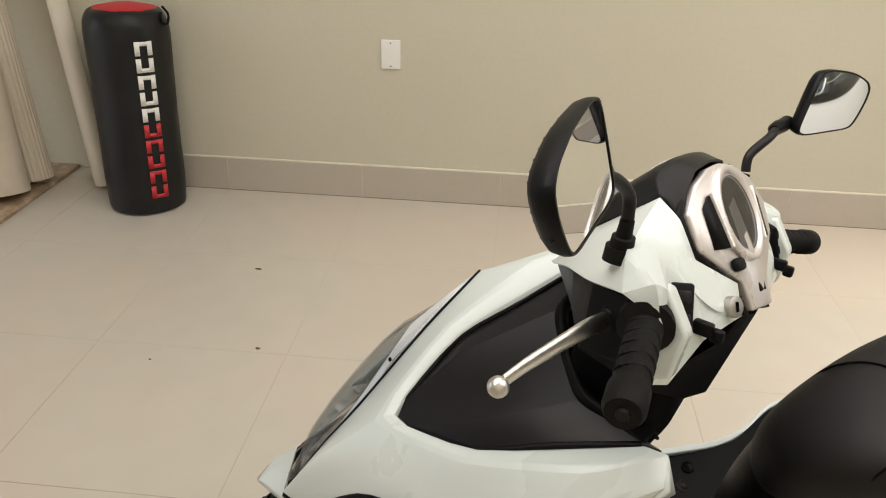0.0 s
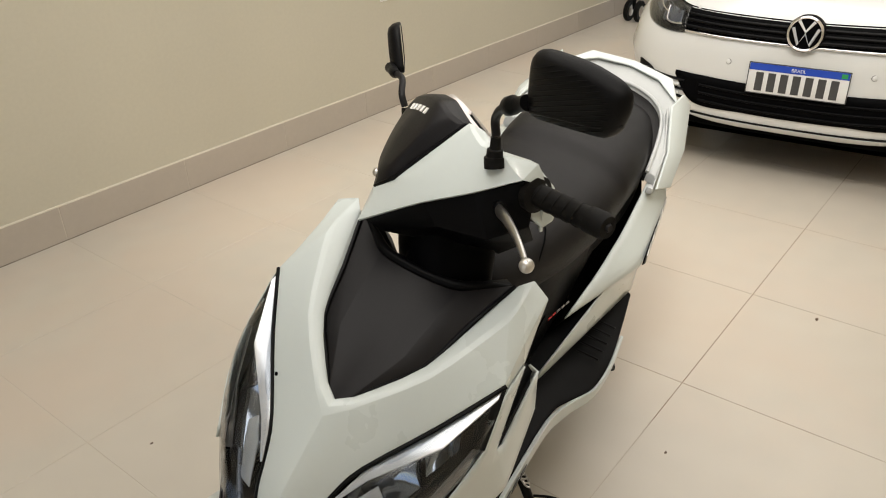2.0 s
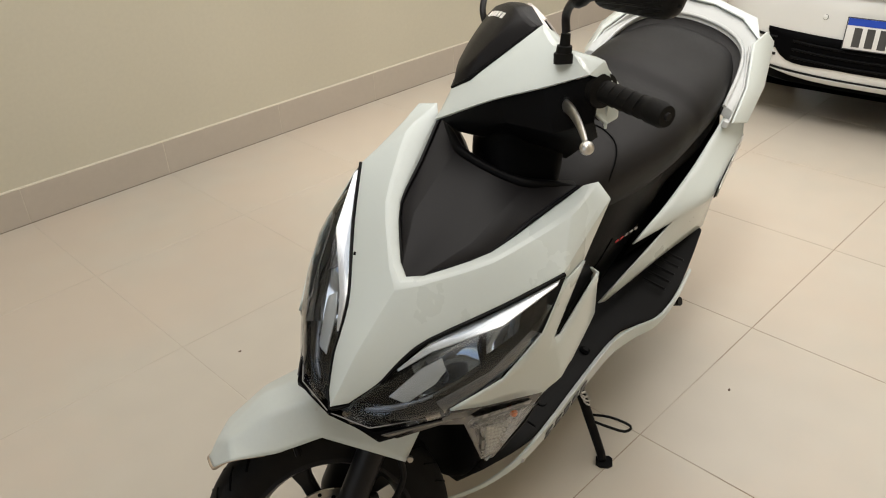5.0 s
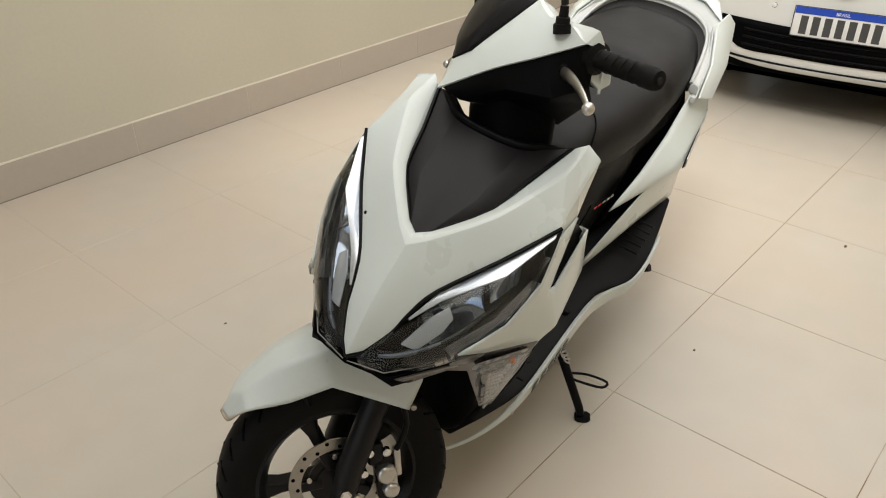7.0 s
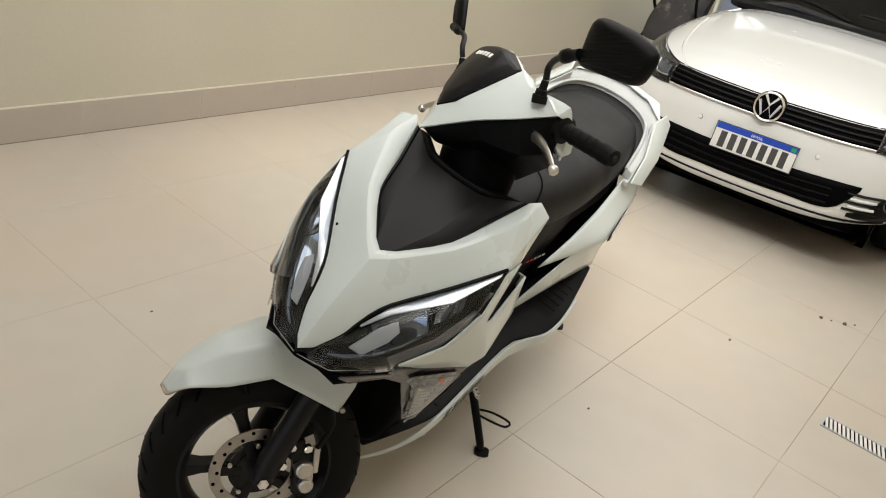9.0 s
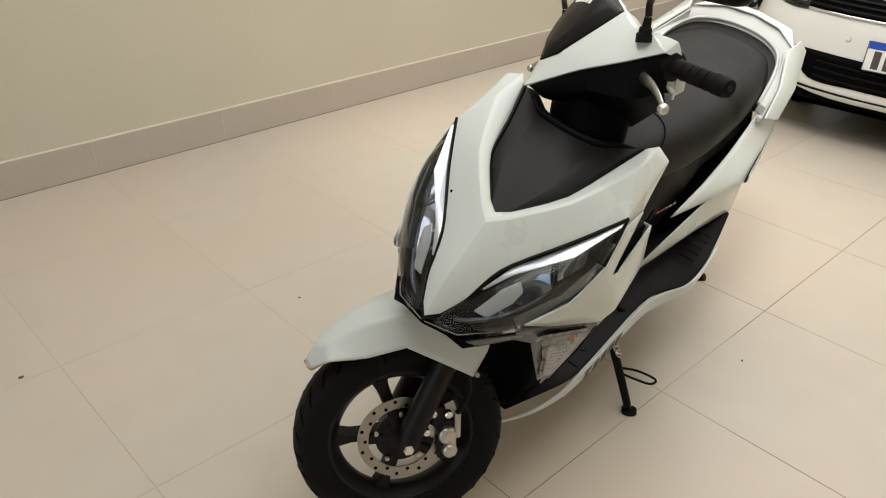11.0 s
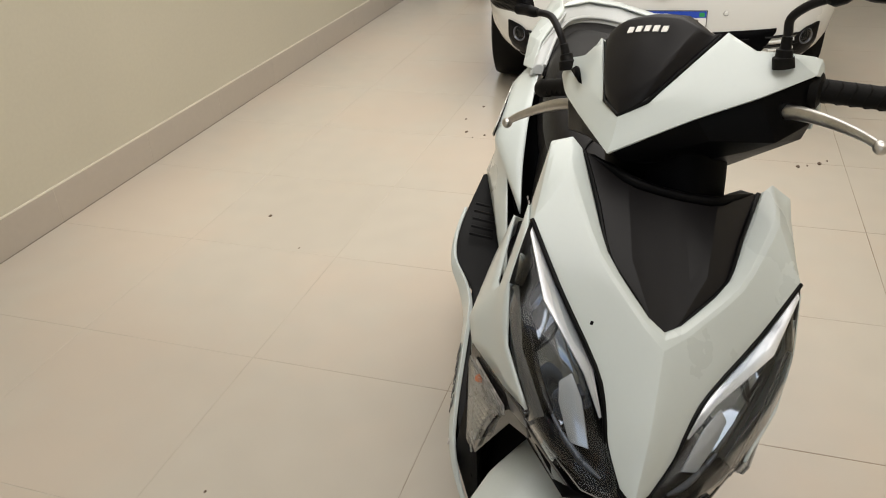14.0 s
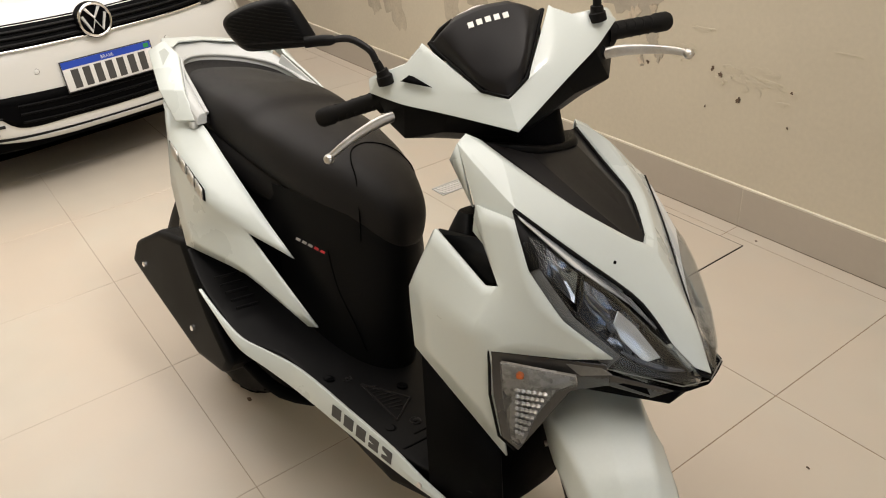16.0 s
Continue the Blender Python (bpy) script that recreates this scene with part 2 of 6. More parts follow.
def box(x0, x1, y0, y1, z0, z1, bev=0.0, seg=2):
    bm = bmesh.new()
    bmesh.ops.create_cube(bm, size=1)
    for v in bm.verts:
        v.co = Vector(((x0 + x1) / 2 + v.co.x * (x1 - x0), (y0 + y1) / 2 + v.co.y * (y1 - y0), (z0 + z1) / 2 + v.co.z * (z1 - z0)))
    if bev:
        bmesh.ops.bevel(bm, geom=list(bm.edges), offset=bev, segments=seg, affect="EDGES", profile=0.5)
    return bm


def poly(verts, faces, mirror=True):
    """A sheet from named corners; mirrored over the middle plane y = 0 when asked."""
    bm = bmesh.new()
    sides = (1, -1) if mirror else (1,)
    for s in sides:
        vs = {k: bm.verts.new((p[0], s * p[1], p[2])) for k, p in verts.items()}
        for f in faces:
            names = f.split()
            bm.faces.new([vs[k] for k in (names if s > 0 else names[::-1])])
    bmesh.ops.remove_doubles(bm, verts=bm.verts, dist=1e-5)
    return bm


def crease_edges(bm, inner):
    """Rims stay exact under subdivision; inner folds turn soft."""
    lay = bm.edges.layers.float.get("crease_edge") or bm.edges.layers.float.new("crease_edge")
    for e in bm.edges:
        e[lay] = 1.0 if e.is_boundary else inner
    corner = bm.verts.layers.float.get("crease_vert") or bm.verts.layers.float.new("crease_vert")
    for v in bm.verts:
        rim = [e.other_vert(v).co - v.co for e in v.link_edges if e.is_boundary]
        if len(rim) == 2 and rim[0].angle(rim[1]) < radians(150):
            v[corner] = 1.0
    return bm


def sheet(name, verts, faces, material, parent, thick=0.005, bev=0.006, mirror=True, label="", m=None, smooth=50, soft=0, offset=-1.0):
    """A moulded panel: facets with rounded creases and a real thickness."""
    bm = poly(verts, faces, mirror)
    if m is not None:
        bm.transform(m)
    mods = []
    if soft:
        crease_edges(bm, soft)
        mods.append(("SUBSURF", dict(levels=2)))
    mods += [("SOLIDIFY", dict(thickness=thick, offset=offset))]
    if bev:
        mods.append(bevelled(bev, 3, 14))
    return part(name, bm, material, parent, label, smooth, mods)


def loft(rings, closed=True, caps=True):
    bm = bmesh.new()
    rows = [[bm.verts.new(p) for p in r] for r in rings]
    n = len(rows[0])
    for a, b in zip(rows, rows[1:]):
        for i in range(n if closed else n - 1):
            j = (i + 1) % n
            bm.faces.new((a[i], a[j], b[j], b[i]))
    if caps and closed:
        bm.faces.new(rows[0][::-1])
        bm.faces.new(rows[-1])
    return bm


def smooth_rows(rows, steps=4):
    """Catmull-Rom between rows of numbers."""
    out, n = [], len(rows)
    for i in range(n - 1):
        p0, p1, p2, p3 = (np.array(rows[max(0, min(n - 1, k))], float) for k in (i - 1, i, i + 1, i + 2))
        for s in range(steps):
            t = s / steps
            out.append(0.5 * (2 * p1 + (p2 - p0) * t + (2 * p0 - 5 * p1 + 4 * p2 - p3) * t * t + (3 * p1 - p0 - 3 * p2 + p3) * t ** 3))
    out.append(np.array(rows[-1], float))
    return out


def oval(n, e=2.0):
    """Unit points of a rounded box (e = 2 is a circle)."""
    pts = []
    for i in range(n):
        a = 2 * math.pi * i / n
        c, s = math.cos(a), math.sin(a)
        pts.append((math.copysign(abs(c) ** (2 / e), c), math.copysign(abs(s) ** (2 / e), s)))
    return pts


def loft_x(rows, n=28, e=3.0, steps=4, y0=0.0):
    """Body along x: rows of x, half width, bottom, top."""
    rings = []
    for x, w, zb, zt in smooth_rows(rows, steps):
        rings.append([(x, y0 + w * a, (zb + zt) / 2 + (zt - zb) / 2 * b) for a, b in oval(n, e)])
    return loft(rings)


def loft_z(rows, n=28, e=3.0, steps=4, y0=0.0):
    """Body along z: rows of z, back x, front x, half width."""
    rings = []
    for z, xb, xf, w in smooth_rows(rows, steps):
        rings.append([((xb + xf) / 2 + (xf - xb) / 2 * a, y0 + w * b, z) for a, b in oval(n, e)])
    return loft(rings)


def tube(points, radius, n=12, smooth=0, scale=None, caps=True):
    """A round bar along points; radius may be a list; scale flattens it (side, up)."""
    pts = [Vector(p) for p in points]
    rad = list(radius) if isinstance(radius, (list, tuple)) else [radius] * len(pts)
    if smooth:
        rr = smooth_rows([(*p, r) for p, r in zip(pts, rad)], smooth)
        pts, rad = [Vector(r[:3]) for r in rr], [float(r[3]) for r in rr]
    rings, side = [], None
    for i, p in enumerate(pts):
        d = (pts[min(i + 1, len(pts) - 1)] - pts[max(i - 1, 0)]).normalized()
        if side is None:
            ref = Vector((0, 0, 1)) if abs(d.z) < 0.9 else Vector((1, 0, 0))
            side = d.cross(ref).normalized()
        else:
            side = (side - d * side.dot(d)).normalized()
        up = side.cross(d)
        sx, sz = scale or (1, 1)
        rings.append([p + side * (rad[i] * sx * math.cos(2 * math.pi * k / n)) + up * (rad[i] * sz * math.sin(2 * math.pi * k / n)) for k in range(n)])
    return loft(rings, True, caps)


def lathe(profile, axis="y", n=32, centre=(0, 0, 0)):
    """Turned solid: profile of (along, radius) round an axis through centre."""
    rings = []
    for a, r in profile:
        ring = []
        for k in range(n):
            t = 2 * math.pi * k / n
            u, v = r * math.cos(t), r * math.sin(t)
            q = {"x": (a, u, v), "y": (u, a, v), "z": (u, v, a)}[axis]
            ring.append((q[0] + centre[0], q[1] + centre[1], q[2] + centre[2]))
        rings.append(ring)
    return loft(rings, True, True)


def prism(outline, axis, lo, hi):
    """A flat outline of (u, v) pushed from lo to hi along axis (x: u, v are y, z; y: x, z; z: x, y)."""
    f = {"x": lambda u, v, w: (w, u, v), "y": lambda u, v, w: (u, w, v), "z": lambda u, v, w: (u, v, w)}[axis]
    return loft([[f(u, v, lo) for u, v in outline], [f(u, v, hi) for u, v in outline]])


def merge(*bms):
    """Several pieces of one part in one mesh."""
    out = bmesh.new()
    for b in bms:
        me = bpy.data.meshes.new("tmp")
        b.to_mesh(me)
        b.free()
        out.from_mesh(me)
        bpy.data.meshes.remove(me)
    return out


def moved(bm, m):
    bm.transform(m)
    return bm


def mirrored(bm):
    bm.transform(Matrix.Diagonal((1, -1, 1, 1)))
    bmesh.ops.reverse_faces(bm, faces=bm.faces)
    return bm


# ---- the garage ----
X0, X1, YB, TILE = -8.2, 2.7, 3.735, 0.61


def structure(name, bm, material, label, smooth=0):
    return tagged(part(name, bm, material, None, label, smooth), kind="structure")


floor = structure("floor", box(X0, X1, -0.3, YB + 0.2, -0.25, -0.0009), M_GROUT, "beige porcelain tiled garage floor with brownish joints")
wall_a = structure("wall_north", box(X0, 0.62, -0.2, 0.0, -0.2, CEIL), M_WALL, "plain cream painted garage wall with grey skirting tiles")
wall_a2 = structure("wall_recess", box(0.62, X1, -0.4, -0.14, -0.2, CEIL), M_WALL, "cream painted recessed wall behind rolled mats")
wall_b = structure("wall_south", box(X0, X1, YB, YB + 0.2, -0.2, CEIL), M_WALLB, "cream painted wall with damp peeling patches")
wall_end = structure("wall_west", merge(box(X0 - 0.2, X0, -0.2, 0.28, -0.2, CEIL), box(X0 - 0.2, X0, 1.32, YB + 0.2, -0.2, CEIL), box(X0 - 0.2, X0, 0.28, 1.32, 2.2, CEIL)), M_WALL, "cream painted end wall behind the parked car")
_c = merge(box(X0, SKY_X0, -0.4, YB + 0.2, CEIL, CEIL + 0.12), box(SKY_X1, X1, -0.4, YB + 0.2, CEIL, CEIL + 0.12),
           box(SKY_X0, SKY_X1, -0.4, SKY_Y0, CEIL, CEIL + 0.12), box(SKY_X0, SKY_X1, SKY_Y1, YB + 0.2, CEIL, CEIL + 0.12))
structure("ceiling", _c, M_CEIL, "white painted garage ceiling with a skylight opening")
_g = merge(box(X1, X1 + 0.2, -0.4, 0.4, -0.2, CEIL), box(X1, X1 + 0.2, 3.4, YB + 0.2, -0.2, CEIL), box(X1, X1 + 0.2, 0.4, 3.4, 2.4, CEIL))
structure("wall_east", _g, M_WALL, "cream front wall with an open gateway")
structure("ground", box(-40, 40, -40, 40, -0.45, -0.26), M_YARD, "plain paved ground outside the garage")


# ---- the scooter: x ahead from the front axle, y to its left, z up; it leans on its side stand ----
scooter = thing("motor_scooter", pose(-0.968, 2.209, 0, -14.3, 0, 10.5),
                "white and black motor scooter leaning on its side stand", "scooter")
STEER, CASTER = 48.0, 30.0
_axis = Vector((-math.sin(radians(CASTER)), 0, math.cos(radians(CASTER))))
_head = Vector((-0.05, 0, 0.24))
TURNED = Matrix.Translation(_head) @ Matrix.Rotation(radians(-STEER), 4, _axis) @ Matrix.Translation(-_head)


def sp(name, bm, material, label="", parent=None, smooth=45, mods=()):
    return part(name, bm, material, parent or scooter, label, smooth, mods)


def st(name, bm, material, label="", parent=None, smooth=45, mods=()):
    """A part that turns with the handlebar."""
    bm.transform(TURNED)
    return part(name, bm, material, parent or scooter, label, smooth, mods)


# front cover: the white V-shaped face with its two shoulders
V = dict(
    T=(0.018, 0, 0.633), Cm=(-0.030, 0, 0.716), P0=(-0.108, 0, 0.7935), N=(-0.129, 0, 0.799),
    K=(-0.228, 0.093, 0.856), I=(-0.399, 0.146, 0.935), S=(-0.417, 0.162, 0.942), So=(-0.406, 0.193, 0.931),
    P1=(-0.212, 0.107, 0.858), P2=(-0.335, 0.166, 0.921), HT=(-0.268, 0.201, 0.862), HM=(-0.190, 0.146, 0.808),
    HK=(-0.108, 0.078, 0.748), HB=(-0.035, 0.043, 0.672), HBt=(-0.002, 0.020, 0.640),
    Nl=(-0.134, 0, 0.786), Kl=(-0.234, 0.085, 0.842), Il=(-0.402, 0.136, 0.920), Ox=(-0.218, 0.211, 0.770), Bx=(-0.345, 0.203, 0.842), Oy=(-0.232, 0.204, 0.735), By=(-0.352, 0.193, 0.795))
sheet("front_cover", V, ["N P0 P1 K", "K P1 P2 I", "I P2 S", "P0 HK HM P1", "P0 Cm HB HK", "Cm T HBt HB", "P1 HM HT P2",
                         "P2 HT So S", "So HT Ox Bx", "Bx Ox Oy By", "N K Kl Nl", "K I Il Kl"],
      M_WHITE, scooter, 0.004, 0.0015, label="glossy white V-shaped front cover", smooth=60, soft=0.40)

for s in (1, -1):
    sp("shoulder_end", poly(dict(S=(-0.4165, 0.162 * s, 0.9395), So=(-0.4055, 0.1925 * s, 0.9285), Sb=(-0.430, 0.178 * s, 0.895), Bb=(-0.352, 0.199 * s, 0.838)), ["S So Sb", "So Bb Sb"], False), M_WHITE, "", None, 60,
       [("SOLIDIFY", dict(thickness=0.003, offset=0))])

# black centre panel in the V, with its raised middle facet
C = dict(N=(-0.134, 0, 0.793), m0=(-0.150, 0.016, 0.806), K=(-0.232, 0.087, 0.851), I=(-0.401, 0.139, 0.929), mt=(-0.350, 0.070, 0.918),
         ct=(-0.345, 0, 0.915), mk=(-0.225, 0.055, 0.857), cb=(-0.36, 0, 0.86), mb=(-0.37, 0.07, 0.87), ib=(-0.43, 0.13, 0.90))
sheet("centre_panel", C, ["N m0 mk mt ct", "m0 K mk", "K I mt mk", "ct mt mb cb", "mt I ib mb"], M_SATIN, scooter, 0.004, 0.006,
      label="satin black centre panel")
sheet("panel_flange", dict(I=(-0.404, 0.134, 0.926), mt=(-0.353, 0.068, 0.917), ct=(-0.348, 0, 0.914), I2=(-0.420, 0.120, 0.921), mt2=(-0.372, 0.061, 0.911), ct2=(-0.368, 0, 0.908), I3=(-0.44, 0.10, 0.88), mt3=(-0.395, 0.05, 0.87), ct3=(-0.39, 0, 0.87)),
      ["ct mt mt2 ct2", "mt I I2 mt2", "ct2 mt2 mt3 ct3", "mt2 I2 I3 mt3"], M_COVER, scooter, 0.004, 0.003, label="black flange behind the centre panel")
# raised rim of the centre panel
for s in (1, -1):
    sp("panel_rim", tube([(-0.135, 0.003 * s, 0.793), (-0.180, 0.044 * s, 0.822), (-0.231, 0.087 * s, 0.850), (-0.310, 0.110 * s, 0.888), (-0.398, 0.140 * s, 0.929)],
                         0.0040, 8, 3), M_BLACK)

sp("panel_lip", tube([(-0.399, 0.132, 0.924), (-0.376, 0.098, 0.922), (-0.353, 0.068, 0.919), (-0.347, 0.034, 0.917), (-0.346, 0, 0.916), (-0.347, -0.034, 0.917), (-0.353, -0.068, 0.919), (-0.376, -0.098, 0.922), (-0.399, -0.132, 0.924)],
                     [0.004, 0.007, 0.009, 0.008, 0.008, 0.008, 0.009, 0.007, 0.004], 10, 3), M_COVER)
sp("clip_hole", lathe([(-0.003, 0.0022), (0.0012, 0.0022), (0.0016, 0.0012)], "z", 10, (-0.136, -0.099, 0.795)), M_DARK)

# headlamps
for s in (1, -1):
    def Y(d, s=s):
        return {k: (p[0], p[1] * s, p[2]) for k, p in d.items()}
    hl = sp("headlight", moved(poly(Y(dict(
        a=(-0.282, 0.190, 0.832), b=(-0.204, 0.126, 0.778), c=(-0.128, 0.058, 0.716), d=(-0.062, 0.024, 0.646), e=(-0.022, 0.004, 0.614),
        f=(-0.050, 0.066, 0.618), g=(-0.124, 0.124, 0.634), h=(-0.236, 0.188, 0.754), i=(-0.185, 0.10, 0.69), j=(-0.125, 0.06, 0.65))),
        ["a b i h", "b c j i", "c d j", "d e f j", "j f g i", "g h i"], False), Matrix.Translation((-0.030, -0.014 * s, -0.002))), M_DARK, "black headlight housing with a clear lens", None, 30,
        [("SOLIDIFY", dict(thickness=0.004, offset=0))])
    # upper reflector band along the cover's edge; its sky reflection is in the colour
    sp("reflector_strip", poly(Y(dict(a=(-0.262, 0.200, 0.851), b=(-0.189, 0.148, 0.799), c=(-0.108, 0.081, 0.738), a2=(-0.250, 0.202, 0.846),
                                      b2=(-0.168, 0.166, 0.791), c2=(-0.100, 0.093, 0.734), d=(-0.064, 0.059, 0.698), d2=(-0.062, 0.062, 0.696))),
                               ["a b b2 a2", "b c c2 b2", "c d d2 c2"], False), M_SKYREFL, "polished reflector strip", hl, 30,
       [("SOLIDIFY", dict(thickness=0.003, offset=0)), bevelled(0.001, 2)])
    # glossy black shell behind the lens, with two polished bowls and their dark dividers
    edge_up = smooth_rows([(-0.262, 0.200, 0.851), (-0.190, 0.147, 0.797), (-0.110, 0.079, 0.737), (-0.046, 0.046, 0.672), (0.000, 0.016, 0.632)], 16)
    edge_dn = smooth_rows([(-0.214, 0.207, 0.774), (-0.156, 0.183, 0.708), (-0.084, 0.143, 0.650), (-0.030, 0.098, 0.632), (0.002, 0.040, 0.626)], 16)

    def inside(u, v, depth, s=s):
        """Point in the lamp: u along it, v from its upper to its lower edge, set back from the lens."""
        p = edge_up[int(round(u * 64))] * (1 - v) + edge_dn[int(round(u * 64))] * v
        return (p[0] - 0.75 * depth, (p[1] - 0.62 * depth) * s, p[2] - 0.25 * depth)

    def bowl(u0, u1, v0, v1, d0, d1, nu=10, nv=8):
        bm = bmesh.new()
        grid = [[bm.verts.new(inside(u0 + (u1 - u0) * i / nu, v0 + (v1 - v0) * j / nv, d0 + d1 * math.sin(math.pi * i / nu) ** 0.7 * math.sin(math.pi * j / nv) ** 0.7)) for j in range(nv + 1)] for i in range(nu + 1)]
        for i in range(nu):
            for j in range(nv):
                bm.faces.new((grid[i][j], grid[i + 1][j], grid[i + 1][j + 1], grid[i][j + 1]))
        return bm

    sp("lamp_shell", bowl(0.0, 1.0, 0.0, 1.0, 0.012, 0.046, 24, 10), M_LAMPBLACK, "gloss black lamp shell", hl, 60)
    sp("reflector_bowl", bowl(0.15, 0.30, 0.16, 0.62, 0.008, 0.016), M_BOWL, "polished reflector bowl", hl, 60)
    sp("reflector_bowl", bowl(0.32, 0.60, 0.20, 0.74, 0.010, 0.028), M_BOWL, "polished reflector bowl", hl, 60)
    for u in (0.31, 0.615):
        sp("divider", tube([inside(u, 0.16, 0.004), inside(u + 0.012, 0.45, 0.010), inside(u, 0.78, 0.006)], 0.0022, 6, 3), M_LAMPBLACK, "", hl)
    sp("ledge", tube([inside(0.20, 0.74, 0.008), inside(0.45, 0.80, 0.012), inside(0.70, 0.74, 0.010)], [0.002, 0.0055, 0.002], 8, 4), M_SMOKED, "", hl)
    sp("bulb", moved(lathe([(0, 0.009), (0.010, 0.009), (0.016, 0.006), (0.018, 0.002)], "x", 16), Matrix.Translation(inside(0.48, 0.50, 0.026)) @ pose(0, 0, 0, 0, 0, 35 * s)), M_DIMCHROME, "", hl)
    # pale facet painted where the lower reflector mirrors the sky
    sp("sky_bright_facet", poly(Y(dict(a=(-0.112, 0.106, 0.722), b=(-0.088, 0.086, 0.700), c=(-0.044, 0.064, 0.655), d=(-0.056, 0.090, 0.648), e=(-0.094, 0.114, 0.682), f=(-0.108, 0.120, 0.706))), ["a b c d e f"], False), M_SKYREFL, "bright headlight reflector", hl, 20,
       [("SOLIDIFY", dict(thickness=0.003, offset=0)), bevelled(0.002, 2)])
    sp("lower_reflector", tube([(-0.086, 0.118 * s, 0.664), (-0.060, 0.096 * s, 0.650), (-0.030, 0.070 * s, 0.643), (-0.010, 0.046 * s, 0.641)], [0.002, 0.004, 0.0045, 0.002], 10, 4), M_DIMCHROME, "", hl)
    # grey frosted border along the lower edge of the lamp
    sp("border_band", poly(Y(dict(i=(-0.219, 0.209, 0.770), h=(-0.164, 0.187, 0.702), g=(-0.088, 0.147, 0.643), i2=(-0.208, 0.200, 0.782), h2=(-0.146, 0.176, 0.716), g2=(-0.080, 0.128, 0.662))),
                           ["i h h2 i2", "h g g2 h2"], False), M_BAND, "frosted grey lens border", hl, 50, [("SOLIDIFY", dict(thickness=0.002, offset=0)), bevelled(0.0008, 1)])
    sp("lower_border", poly(Y(dict(g=(-0.096, 0.143, 0.642), f=(-0.008, 0.062, 0.626), e=(0.006, 0.004, 0.621), g2=(-0.088, 0.124, 0.658), f2=(-0.026, 0.054, 0.644), e2=(-0.008, 0.006, 0.638))),
                            ["g f f2 g2", "f e e2 f2"], False), M_LAMPBLACK, "gloss black lower lens border", hl, 25, [("SOLIDIFY", dict(thickness=0.002, offset=0)), bevelled(0.0008, 1)])
    sp("border_line", tube([(-0.218, 0.211 * s, 0.771), (-0.162, 0.189 * s, 0.703), (-0.086, 0.150 * s, 0.644), (0.004, 0.069 * s, 0.627), (0.018, 0.004 * s, 0.621)], 0.0010, 6), M_BAND, "", hl)
    sp("lens_wing", poly(Y(dict(a=(-0.001, 0.086, 0.622), b=(-0.096, 0.154, 0.634), c=(-0.112, 0.151, 0.611), d=(-0.028, 0.101, 0.602))), ["a b c d"], False), M_SMOKED, "smoked lower lens wing", hl, 40,
       [("SOLIDIFY", dict(thickness=0.003, offset=1.0 * s)), bevelled(0.002, 2)])
    # dark edge round the lamp
    sp("lamp_seal", tube([(-0.268, 0.203 * s, 0.859), (-0.190, 0.148 * s, 0.805), (-0.108, 0.080 * s, 0.745), (-0.070, 0.058 * s, 0.708), (-0.035, 0.044 * s, 0.668), (-0.002, 0.018 * s, 0.634), (0.016, 0.0, 0.626)],
                         0.0035, 8, 3), M_BLACK, "", hl)
    lens = dict(a=(-0.268, 0.204, 0.860), b=(-0.190, 0.151, 0.805), c=(-0.108, 0.083, 0.745), d=(-0.033, 0.047, 0.669), e=(0.023, 0.000, 0.617),
                f=(0.008, 0.070, 0.622), g=(-0.080, 0.153, 0.634), h=(-0.160, 0.192, 0.700), i=(-0.216, 0.214, 0.772),
                m=(-0.156, 0.212, 0.787), n=(-0.082, 0.164, 0.727), o=(-0.012, 0.096, 0.664))
    glass_ob = sp("lens", poly(Y(lens), ["a b m i", "b c n m", "c d o n", "d e f o", "o f g n", "n g h m", "m h i"], False), M_LENS, "clear moulded headlight lens", hl, 60,
                  [("SUBSURF", dict(levels=1)), ("SOLIDIFY", dict(thickness=0.0025, offset=0))])
    glass_ob.visible_shadow = False
    # black triangle at the lamp's outer corner
    sp("corner_trim", poly(Y(dict(a=(-0.270, 0.203, 0.856), b=(-0.218, 0.214, 0.774), c=(-0.200, 0.196, 0.785), d=(-0.228, 0.186, 0.826))), ["a d c b"], False), M_BLACK, "", hl, 30,
       [("SOLIDIFY", dict(thickness=0.004, offset=0))])

# black lip below the lamps
lip = dict(t=(0.016, 0, 0.615), a=(0.001, 0.079, 0.622), b=(-0.105, 0.150, 0.634), c=(-0.122, 0.142, 0.592), d=(-0.006, 0.084, 0.600), w=(0.001, 0.050, 0.612), w2=(0.008, 0.050, 0.618), e=(0.010, 0, 0.610), f=(-0.14, 0.06, 0.59), g=(-0.14, 0, 0.60))
sheet("front_lip", lip, ["t w2 w e", "w2 a d w", "a b c d", "e w f g", "w d f", "d c f"], M_DARK, scooter, 0.003, 0, label="matt black lip below the headlights")

